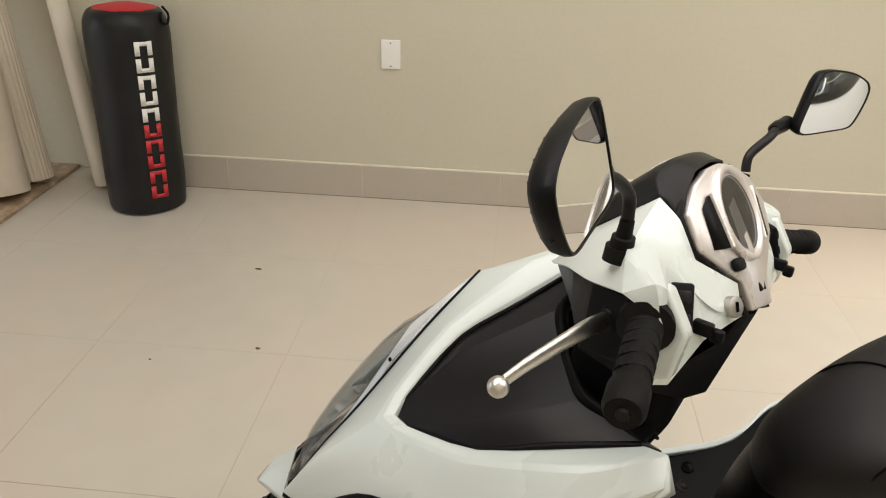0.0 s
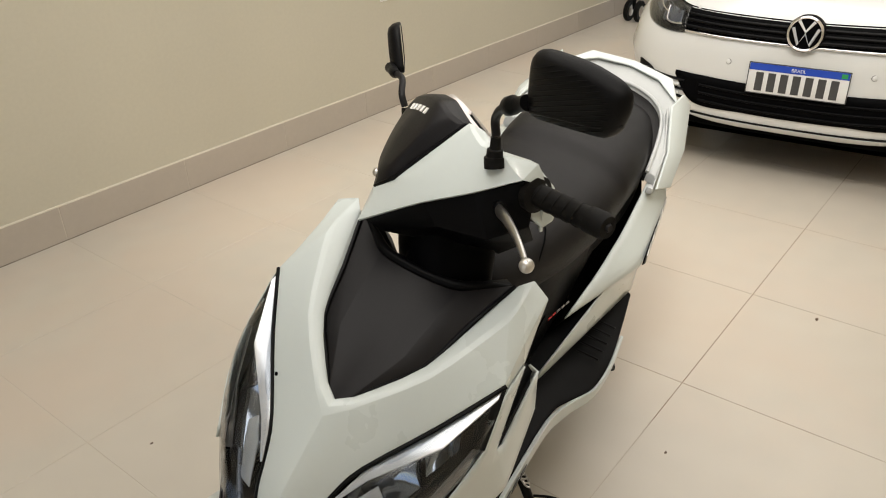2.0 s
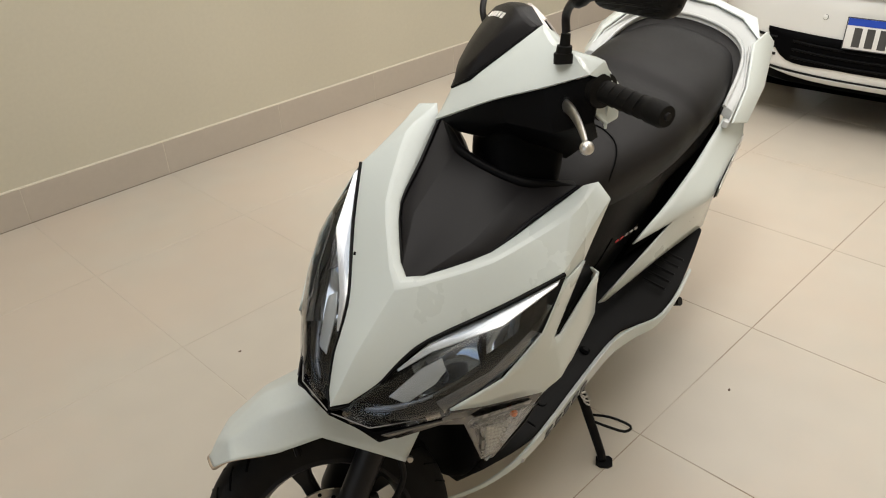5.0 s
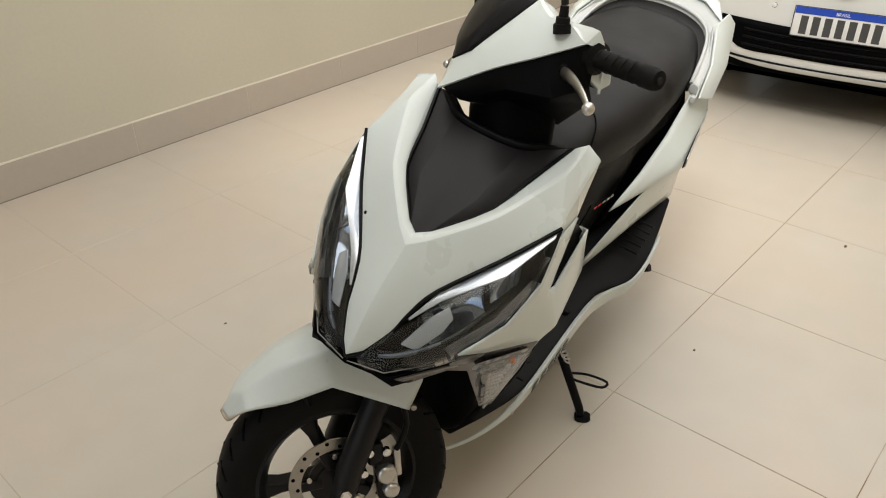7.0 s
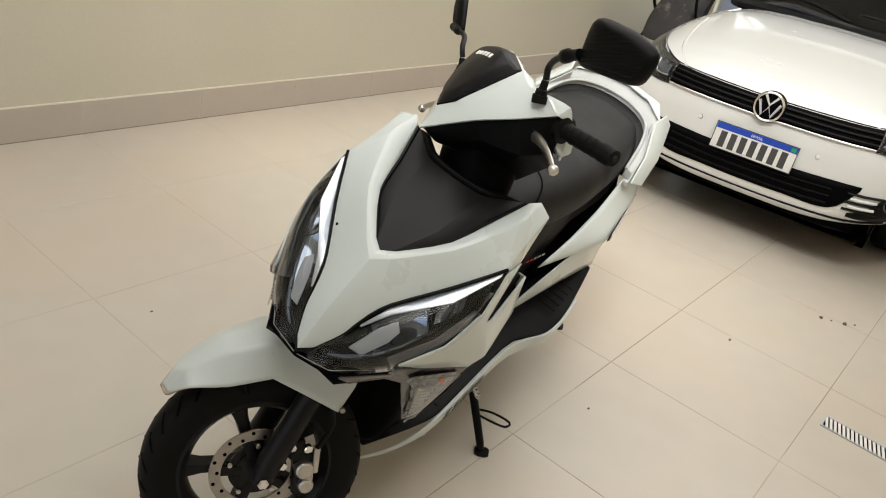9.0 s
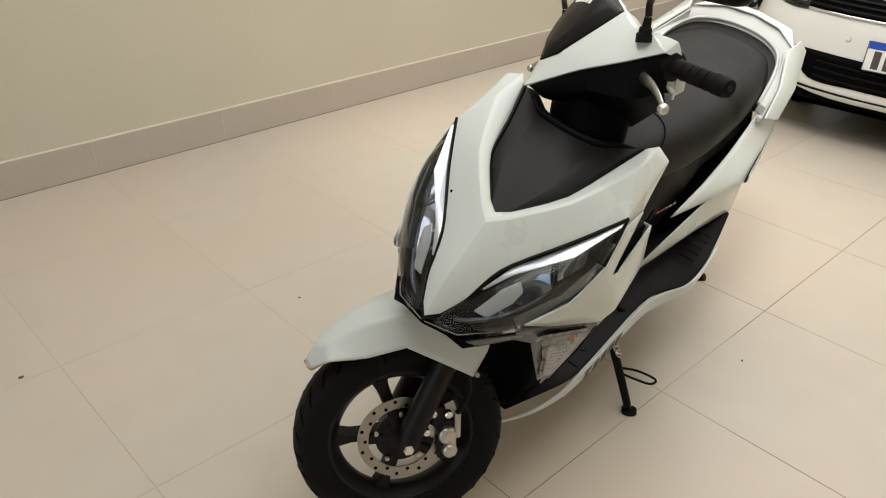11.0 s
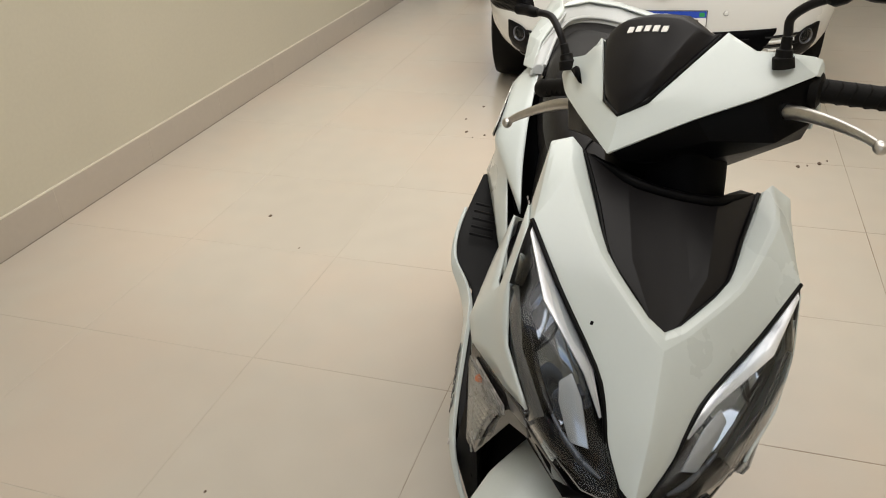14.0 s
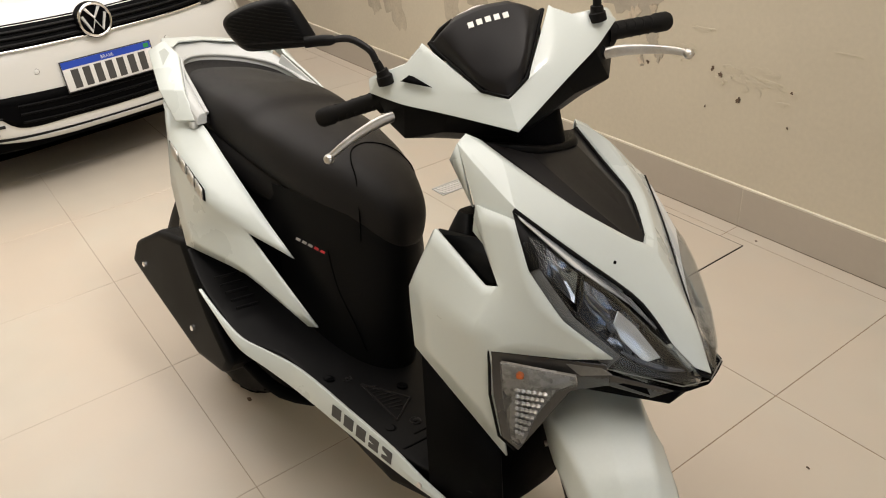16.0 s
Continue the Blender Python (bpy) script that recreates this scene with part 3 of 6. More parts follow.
# side shields with their indicators
for s in (1, -1):
    def Y(d, s=s):
        return {k: (p[0], p[1] * s, p[2]) for k, p in d.items()}
    SH = Y(dict(B=(-0.339, 0.207, 0.846), O=(-0.214, 0.216, 0.774), A=(-0.078, 0.157, 0.667), G=(-0.150, 0.200, 0.712), C=(-0.276, 0.254, 0.652), tt=(-0.247, 0.240, 0.633),
                ins=(-0.264, 0.221, 0.735), inb=(-0.288, 0.224, 0.729), st=(-0.412, 0.217, 0.785), si=(-0.436, 0.196, 0.770), r1=(-0.452, 0.228, 0.668), r2=(-0.425, 0.225, 0.560),
                b=(-0.218, 0.193, 0.428), bi=(-0.250, 0.186, 0.440), Bb=(-0.350, 0.197, 0.820), Hh=(-0.262, 0.208, 0.845), tr=(-0.135, 0.185, 0.650), q=(-0.345, 0.238, 0.690)))
    shield = sp("side_shield", crease_edges(poly(SH, ["B ins O Hh", "O ins C tt tr G", "G tr A", "ins inb C", "inb st r1 C", "C r1 r2 b tt", "B Bb ins", "st si r1"], False), 0.68), M_WHITE,
                "glossy white leg shield side", None, 60, [("SUBSURF", dict(levels=2)), ("SOLIDIFY", dict(thickness=0.004, offset=-1.0))])
    sp("insert", poly(Y(dict(a=(-0.352, 0.188, 0.812), b=(-0.268, 0.212, 0.738), c=(-0.296, 0.214, 0.722), d=(-0.420, 0.204, 0.770), e=(-0.425, 0.190, 0.776), f=(-0.338, 0.184, 0.785))),
                      ["a b c d e f"], False), M_BLACK, "matt black insert", shield, 30, [("SOLIDIFY", dict(thickness=0.004, offset=0))])
    turn = sp("indicator", poly(Y(dict(a=(-0.249, 0.237, 0.632), b=(-0.088, 0.152, 0.652), c=(-0.084, 0.136, 0.613), d=(-0.136, 0.160, 0.586), e=(-0.200, 0.186, 0.448), f=(-0.225, 0.205, 0.470),
                                       g=(-0.240, 0.224, 0.55))), ["a b c d", "a d e f g"], False), M_SMOKED, "front indicator with a clear patterned lens", None, 30,
              [("SOLIDIFY", dict(thickness=0.006, offset=0)), bevelled(0.002, 2)])
    IN = Y(dict(a=(-0.230, 0.232, 0.620), b=(-0.122, 0.181, 0.627), b2=(-0.120, 0.176, 0.612), c=(-0.152, 0.181, 0.585), c2=(-0.176, 0.187, 0.530), d=(-0.191, 0.190, 0.466), e=(-0.208, 0.200, 0.470), f=(-0.225, 0.217, 0.55)))
    sp("indicator_reflector", poly({k: (p[0], p[1] - 0.0015 * s, p[2]) for k, p in IN.items()}, ["a b b2 c c2 d e f"], False), M_IND, "", turn, 30, [("SOLIDIFY", dict(thickness=0.002, offset=0))])
    _o = [IN[k] for k in ("a", "b", "b2", "c", "c2", "d", "e", "f", "a")]
    sp("lens_rim", tube([(x + 0.003, y + 0.005 * s, z) for x, y, z in _o[-2:] + _o[1:3]], 0.0013, 8), M_BAND, "", turn)
    sp("indicator_bulb", moved(lathe([(-0.006, 0.002), (-0.004, 0.0065), (0.002, 0.0065), (0.006, 0.003)], "z", 14), Matrix.Translation((-0.200, 0.2165 * s, 0.603))), M_ORANGE, "", turn)
    il = sp("indicator_lens", poly({k: (p[0] + 0.004, p[1] + 0.007 * s, p[2]) for k, p in IN.items()}, ["a b b2 c c2 d e f"], False), M_LENS, "clear lens", turn, 30,
            [("SOLIDIFY", dict(thickness=0.003, offset=0)), bevelled(0.002, 2)])
    il.visible_shadow = False
    # sparkling prisms in the lower half of the lens
    for k in range(8):
        t0 = k / 8
        pa = Vector((-0.208 + 0.006 * t0, (0.2125 - 0.013 * t0) * s, 0.570 - 0.092 * t0))
        pb = Vector((-0.158 - 0.034 * t0, (0.1925 + 0.002 * t0) * s, 0.578 - 0.104 * t0))
        count = 6 - k // 2
        for j in range(count):
            q0, q1 = pa.lerp(pb, j / count), pa.lerp(pb, (j + 0.92) / count)
            sp("lens_prism", tube([q0, q0.lerp(q1, 0.5), q1], [0.0030, 0.0046, 0.0030], 4), M_ALU, "", turn, 0)
    sp("indicator_seal", tube([(-0.252, 0.2385 * s, 0.634), (-0.205, 0.214 * s, 0.646), (-0.150, 0.187 * s, 0.655)], 0.0026, 6), M_BLACK, "", turn)
    sp("indicator_seal", tube([(-0.252, 0.2385 * s, 0.634), (-0.245, 0.228 * s, 0.550), (-0.229, 0.208 * s, 0.470), (-0.206, 0.189 * s, 0.446)], 0.0026, 6), M_BLACK, "", turn)
    sp("wing_reflector", poly(Y(dict(a=(-0.146, 0.182, 0.640), b=(-0.098, 0.156, 0.647), c=(-0.078, 0.146, 0.636), d=(-0.122, 0.167, 0.622))), ["a b c d"], False), M_BAND, "pale reflector beside the indicator", turn, 30, [("SOLIDIFY", dict(thickness=0.004, offset=0)), bevelled(0.0015, 2)])

# inner leg shield facing the seat, steering tunnel, inner front wheel arch
sp("inner_shield", loft_z([(0.30, -0.430, -0.30, 0.160), (0.42, -0.440, -0.30, 0.170), (0.60, -0.450, -0.31, 0.185), (0.72, -0.448, -0.34, 0.184), (0.77, -0.436, -0.365, 0.176), (0.805, -0.428, -0.385, 0.158)],
                          36, 4.5), M_BLACK, "black inner leg shield")
sp("steering_shroud", loft_z([(0.78, -0.470, -0.33, 0.060), (0.86, -0.470, -0.345, 0.050), (0.925, -0.475, -0.37, 0.045)], 28, 3), M_DARK)
st("neck_cover", loft_z([(0.82, -0.485, -0.375, 0.084), (0.90, -0.502, -0.370, 0.090), (0.95, -0.510, -0.376, 0.092), (0.985, -0.515, -0.385, 0.098)], 36, 3.6), M_DARK, "black plastic cover round the steering neck")
sp("inner_arch", loft_x([(-0.320, 0.155, 0.20, 0.66), (-0.285, 0.150, 0.21, 0.64), (-0.268, 0.110, 0.26, 0.60), (-0.250, 0.080, 0.47, 0.60)], 32, 4), M_DARK, "black inner wheel arch")
# under-body skirts with the white edge that runs up along the floor
for s in (1, -1):
    low = [(-0.238, 0.132, 0.222), (-0.300, 0.172, 0.238), (-0.372, 0.206, 0.274), (-0.460, 0.219, 0.300), (-0.580, 0.222, 0.316), (-0.700, 0.2245, 0.332), (-0.770, 0.230, 0.342), (-0.830, 0.252, 0.360), (-0.880, 0.283, 0.386), (-0.950, 0.290, 0.420), (-1.045, 0.281, 0.451)]
    hts = [0.008, 0.012, 0.024, 0.044, 0.052, 0.056, 0.054, 0.042, 0.030, 0.016, 0.004]
    rows = smooth_rows([(*p, h) for p, h in zip(low, hts)], 4)
    rings = []
    for x, y, z, h in rows:
        rings.append([(x, s * (y + 0.004), z - h / 2), (x, s * (y + 0.007), z), (x, s * (y + 0.002), z + h * 0.48), (x, s * (y - 0.001 - 0.13 * h), z + h * 0.40), (x, s * (y - 0.003 - 0.16 * h), z - h / 2)])
    strip = sp("floor_edge_trim", loft(rings), M_WHITE, "glossy white floor edge strip", None, 50, [bevelled(0.003, 2)])
    for k in range(5):
        x = -0.455 - 0.037 * k
        z = float(np.interp(-x, [-q[0] for q in low], [q[2] for q in low]))
        y = float(np.interp(-x, [-q[0] for q in low], [q[1] for q in low])) + 0.0072
        sp("letter_bar", poly(dict(a=(x, (y - 0.0005) * s, z + 0.015), b=(x - 0.027, (y - 0.0005) * s, z + 0.017), c=(x - 0.027, (y + 0.0005) * s, z - 0.008), d=(x, (y + 0.0005) * s, z - 0.010)), ["a b c d"], False), M_GREYPRINT, "", strip, 0,
           [("SOLIDIFY", dict(thickness=0.0016, offset=0))])
    sp("rivet", lathe([(0, 0.006), (0.003, 0.006), (0.004, 0.003)], "y", 12, (-0.385, 0.2145 if s > 0 else -0.2185, 0.278)), M_SILVER, "", strip)
    sp("skirt", poly(Y(dict(a=(-0.238, 0.130, 0.220), b=(-0.37, 0.200, 0.270), c=(-0.58, 0.216, 0.312), d=(-0.80, 0.224, 0.360), e=(-0.80, 0.16, 0.26), f=(-0.5, 0.17, 0.20), g=(-0.30, 0.12, 0.19),
                            h=(-0.42, 0.212, 0.56), i=(-0.24, 0.186, 0.445))), ["a b c f g", "c d e f", "a i h b"], False), M_BLACK, "", None, 40, [("SOLIDIFY", dict(thickness=0.004, offset=0))])

# the flat floor with its raised rear ends
_rows = smooth_rows([(-0.30, 0.165, 0.20, 0.290), (-0.40, 0.205, 0.21, 0.310), (-0.50, 0.216, 0.22, 0.322), (-0.68, 0.219, 0.24, 0.345), (-0.78, 0.224, 0.26, 0.370), (-0.83, 0.248, 0.28, 0.384), (-0.88, 0.281, 0.31, 0.398), (-0.95, 0.288, 0.36, 0.432),
                     (-1.05, 0.277, 0.41, 0.462), (-1.145, 0.258, 0.47, 0.513)], 4)
_rings = []
for x, w, zb, zt in _rows:
    _rings.append([(x, w, zt - 0.004), (x, w - 0.010, zt), (x, 0, zt - 0.004), (x, -w + 0.010, zt), (x, -w, zt - 0.004), (x, -w * 0.72, zb), (x, w * 0.72, zb)])
board = sp("floorboard", loft(_rings), M_BLACK, "textured matt black floorboard", None, 40, [bevelled(0.003, 2)])
for s in (1, -1):
    def top_of_floor(x):
        return float(np.interp(-x, (0.30, 0.40, 0.50, 0.68, 0.78), (0.287, 0.307, 0.3195, 0.3425, 0.3715)))
    for x, y in ((-0.698, 0.185), (-0.512, 0.178), (-0.60, 0.060), (-0.46, 0.06)):
        z = top_of_floor(x)
        sp("screw_well", lathe([(-0.001, 0.0125), (0.0022, 0.0125), (0.0026, 0.0105), (0.0008, 0.008)], "z", 18, (x, y * s, z)), M_DARK, "", board)
    for x, y in ((-0.680, 0.150), (-0.500, 0.118)):
        z = top_of_floor(x)
        sp("screw_ring", lathe([(-0.001, 0.0125), (0.0020, 0.0125), (0.0024, 0.011), (0.0010, 0.009)], "z", 18, (x, y * s, z)), M_SATIN, "", board)
        sp("screw", lathe([(0.000, 0.0048), (0.0030, 0.0048), (0.0034, 0.003)], "z", 10, (x, y * s, z)), M_SEAT, "", board)
    # raised tread: two slanting ribs with a rough patch of short bars between
    for xa, ya, xb, yb in ((-0.650, 0.135, -0.520, 0.150), (-0.650, 0.135, -0.560, 0.075), (-0.560, 0.075, -0.520, 0.150)):
        sp("tread_rib", tube([(xa, ya * s, top_of_floor(xa) + 0.0012), (xb, yb * s, top_of_floor(xb) + 0.0012)], 0.0026, 6), M_SATIN, "", board)
    for k in range(9):
        x = -0.540 - 0.011 * k
        w = 0.030 * (1 - abs(k - 4) / 6)
        sp("tread_bar", tube([(x, (0.120 - w) * s, top_of_floor(x) + 0.0010), (x - 0.010, (0.120 + w) * s, top_of_floor(x) + 0.0010)], 0.0019, 5), M_SATIN, "", board)
    for k in range(5):
        x = -0.93 - 0.022 * k
        sp("grip_rib", tube([(x, 0.262 * s, 0.443 + 0.010 * k), (x, 0.205 * s, 0.443 + 0.010 * k)], 0.0035, 6), M_BLACK, "", board)
sp("floor_joint", merge(box(-0.4500, -0.4465, -0.20, 0.20, 0.300, 0.3170), box(-0.4720, -0.4690, -0.15, 0.15, 0.300, 0.3185)), M_DARK, "", board)

# body below the seat
sp("seat_base", loft_z([(0.30, -1.04, -0.650, 0.100), (0.42, -1.10, -0.650, 0.119), (0.54, -1.20, -0.654, 0.136), (0.62, -1.30, -0.668, 0.142), (0.70, -1.38, -0.700, 0.144)], 44, 2.15), M_BLACK,
   "black body panel below the seat")
for s in (1, -1):
    sp("panel_seam", tube([(-0.790, 0.130 * s, 0.600), (-0.760, 0.121 * s, 0.520), (-0.720, 0.098 * s, 0.440), (-0.700, 0.078 * s, 0.380)], 0.0018, 6, 4), M_DARK)
sp("seat_skirt", loft_x([(-0.74, 0.075, 0.60, 0.66), (-0.84, 0.112, 0.605, 0.70), (-0.96, 0.140, 0.615, 0.735), (-1.06, 0.158, 0.64, 0.765), (-1.18, 0.168, 0.67, 0.800), (-1.35, 0.145, 0.72, 0.835), (-1.42, 0.10, 0.76, 0.84)], 28, 3), M_SEAT)
sp("rear_underbody", loft_x([(-0.95, 0.14, 0.40, 0.62), (-1.10, 0.19, 0.45, 0.70), (-1.25, 0.19, 0.52, 0.76), (-1.42, 0.12, 0.62, 0.80), (-1.55, 0.05, 0.72, 0.80)], 28, 3), M_DARK)
seat = sp("seat", loft_x([(-0.668, 0.018, 0.630, 0.676), (-0.674, 0.040, 0.622, 0.700), (-0.692, 0.060, 0.620, 0.727), (-0.726, 0.080, 0.624, 0.756), (-0.772, 0.101, 0.634, 0.784), (-0.830, 0.124, 0.646, 0.808), (-0.895, 0.143, 0.660, 0.826),
                          (-0.970, 0.159, 0.680, 0.846), (-1.040, 0.165, 0.696, 0.856), (-1.075, 0.167, 0.702, 0.874), (-1.140, 0.169, 0.715, 0.885), (-1.220, 0.166, 0.735, 0.888), (-1.330, 0.150, 0.760, 0.887), (-1.400, 0.128, 0.785, 0.882), (-1.445, 0.082, 0.805, 0.868)], 44, 2.8, 5),
          M_SEAT, "black vinyl two-level seat")
_arch = [(-0.7335, 0.0885, 0.630), (-0.7440, 0.0885, 0.692), (-0.7640, 0.0850, 0.7565), (-0.7950, 0.0745, 0.7865), (-0.8190, 0.0560, 0.8020), (-0.8330, 0.030, 0.8090), (-0.8390, 0.0, 0.8115)]
sp("front_seam", tube(_arch + [(x, -y, z) for x, y, z in _arch[-2::-1]], 0.0017, 6, 4), M_DARK, "", seat)

# side covers: two white blades with a black wedge between
for s in (1, -1):
    def Y(d, s=s):
        return {k: (p[0], p[1] * s, p[2]) for k, p in d.items()}
    SC = Y(dict(tip=(-0.862, 0.162, 0.562), n=(-0.974, 0.207, 0.597), lo=(-0.775, 0.157, 0.430), lo2=(-0.800, 0.164, 0.425), rb=(-1.156, 0.250, 0.515), m0=(-0.960, 0.216, 0.505), m1=(-0.965, 0.212, 0.545),
                e1=(-1.062, 0.262, 0.664), e2=(-1.250, 0.240, 0.742), u1=(-0.960, 0.180, 0.640), u2=(-1.060, 0.188, 0.712), u3=(-1.180, 0.186, 0.785), u4=(-1.260, 0.180, 0.808),
                r1=(-1.275, 0.222, 0.630), r2=(-1.420, 0.150, 0.735), r3=(-1.400, 0.170, 0.800), r4=(-1.54, 0.07, 0.80), r5=(-1.52, 0.08, 0.86), mm=(-1.06, 0.238, 0.60)))
    side = sp("side_cover", crease_edges(poly(SC, ["tip n e1 u1", "u1 e1 u2", "u2 e1 e2 u3", "u3 e2 u4", "lo m1 n", "lo lo2 m0 m1", "m1 m0 rb mm n", "n mm e1", "mm rb r1 e1", "e1 r1 e2", "e2 r1 r2 r3", "u4 e2 r3", "r3 r2 r4 r5"], False), 0.45),
              M_WHITE, "glossy white rear side cover", None, 60, [("SUBSURF", dict(levels=2)), ("SOLIDIFY", dict(thickness=0.004, offset=0))])
    # raised badge: plain bars in its colours
    bx = [(-1.245, 0.2385, 0.741), (-1.200, 0.2445, 0.725), (-1.155, 0.250, 0.708), (-1.110, 0.2555, 0.691)]
    for k, (x, y, z) in enumerate(bx):
        sp("badge_bar", poly(Y(dict(a=(x, y, z), b=(x + 0.036, y + 0.005, z - 0.013), c=(x + 0.046, y + 0.007, z - 0.036), d=(x + 0.012, y + 0.003, z - 0.026))), ["a b c d"], False), M_ALU, "", side, 30,
           [("SOLIDIFY", dict(thickness=0.004, offset=0))])
    sp("badge_back", poly(Y(dict(a=(-1.256, 0.2350, 0.742), b=(-1.068, 0.2575, 0.676), c=(-1.060, 0.2600, 0.653), d=(-1.240, 0.2370, 0.712))), ["a b c d"], False), M_BLACK, "", side, 30,
       [("SOLIDIFY", dict(thickness=0.003, offset=0))])
    # small printed bars on the black body
    for k in range(5):
        x, z = -0.866 + 0.0165 * k, 0.606 - 0.0024 * k
        y = (0.1562 - 0.0037 * k + 0.0015) * s
        sp("print_bar", poly(dict(a=(x, y, z), b=(x + 0.012, y - 0.0025 * s, z - 0.002), c=(x + 0.014, y - 0.003 * s, z + 0.0030), d=(x + 0.003, y - 0.001 * s, z + 0.0050)), ["a b c d"], False), M_GREYMARK if k < 3 else M_RED, "", None, 0,
           [("SOLIDIFY", dict(thickness=0.0015, offset=0))])
    # tall tail blade outside the grab rail
    back = 0 if s > 0 else 0.040
    sp("tail_blade", poly(Y(dict(a=(-1.156 - back, 0.213 - 0.3 * back, 0.798), b=(-1.250, 0.197, 0.856), c2=(-1.354, 0.153, 0.924), c=(-1.400, 0.166, 0.950), d=(-1.440, 0.186, 0.918), e=(-1.315, 0.226, 0.848), g=(-1.214 - 0.7 * back, 0.237 - 0.3 * back, 0.789))),
                          ["a b e g", "b c2 c d e"], False), M_WHITE, "white tail blade", None, 40, [("SOLIDIFY", dict(thickness=0.007, offset=0)), bevelled(0.004, 3, 12)])
    sp("tail_blade_inner", poly(Y(dict(a=(-1.165 - back, 0.205 - 0.3 * back, 0.795), b=(-1.250, 0.192, 0.852), c2=(-1.354, 0.148, 0.920), d2=(-1.385, 0.150, 0.860), e2=(-1.28, 0.185, 0.80))),
                                ["a b e2", "b c2 d2 e2"], False), M_RAIL, "", None, 40, [("SOLIDIFY", dict(thickness=0.005, offset=0)), bevelled(0.002, 2, 12)])
    sp("rail_foot", box(-1.180 - back, -1.158 - back, 0.199 * s - 0.008, 0.199 * s + 0.008, 0.778, 0.796, 0.004), M_RAIL)
_in = [(-1.190, 0.176, 0.812), (-1.280, 0.163, 0.860), (-1.360, 0.140, 0.886), (-1.420, 0.104, 0.895), (-1.455, 0.052, 0.899), (-1.464, 0.0, 0.900)]
_out = [(-1.185, 0.204, 0.806), (-1.300, 0.196, 0.862), (-1.410, 0.166, 0.908), (-1.480, 0.122, 0.926), (-1.516, 0.060, 0.932), (-1.524, 0.0, 0.933)]
_in, _out = (smooth_rows(q + [(x, -y, z) for x, y, z in q[-2::-1]], 4) for q in (_in, _out))
sp("tail_deck", loft([[tuple(a - np.array((0, 0, 0.010))), tuple(a - np.array((0, 0, 0.022))), (-1.24, a[1] * 0.25, 0.78), (-1.24, a[1] * 0.25, 0.80)] for a in _in]), M_SEAT, "black deck between seat and grab rail")
_band = loft([[a, a + (b - a) * 0.35 + np.array((0, 0, 0.008)), a + (b - a) * 0.75 + np.array((0, 0, 0.008)), b, b - np.array((0, 0, 0.016)), a - np.array((0, 0, 0.020))] for a, b in zip(_in, _out)])
rail = sp("grab_rail", _band, M_RAIL, "light grey painted grab rail round the seat end", None, 50, [bevelled(0.002, 2, 30)])
sp("rail_lip", tube([tuple(a + np.array((0, 0, 0.004))) for a in _in], 0.005, 8), M_RAIL, "", rail)
TB = dict(a=(-1.405, 0.160, 0.922), b=(-1.510, 0.115, 0.940), c=(-1.545, 0, 0.940), d=(-1.500, 0, 0.940), e=(-1.476, 0.085, 0.938), b2=(-1.525, 0.110, 0.880), c2=(-1.555, 0, 0.880), a2=(-1.44, 0.155, 0.86))
sheet("tail_bridge", TB, ["a e d c b", "b c c2 b2", "a b b2 a2"], M_WHITE, scooter, 0.006, 0.004, label="white rear bridge of the grab rail")
sp("tail_light", loft_x([(-1.46, 0.09, 0.72, 0.780), (-1.52, 0.08, 0.73, 0.785), (-1.57, 0.04, 0.75, 0.780)], 24, 3), M_RED, "red tail light")
sp("rear_mudguard", loft_x([(-1.30, 0.055, 0.46, 0.60), (-1.45, 0.06, 0.44, 0.62), (-1.56, 0.06, 0.36, 0.50), (-1.64, 0.055, 0.26, 0.32)], 20, 4), M_BLACK, "black rear mudguard")
sp("rear_shock", tube([(-1.26, 0.13, 0.26), (-1.20, 0.13, 0.56)], 0.028, 14), M_DARK)
sp("rear_shock_rod", tube([(-1.315, -0.17, 0.48), (-1.290, -0.17, 0.62)], 0.012, 12), M_ALU)


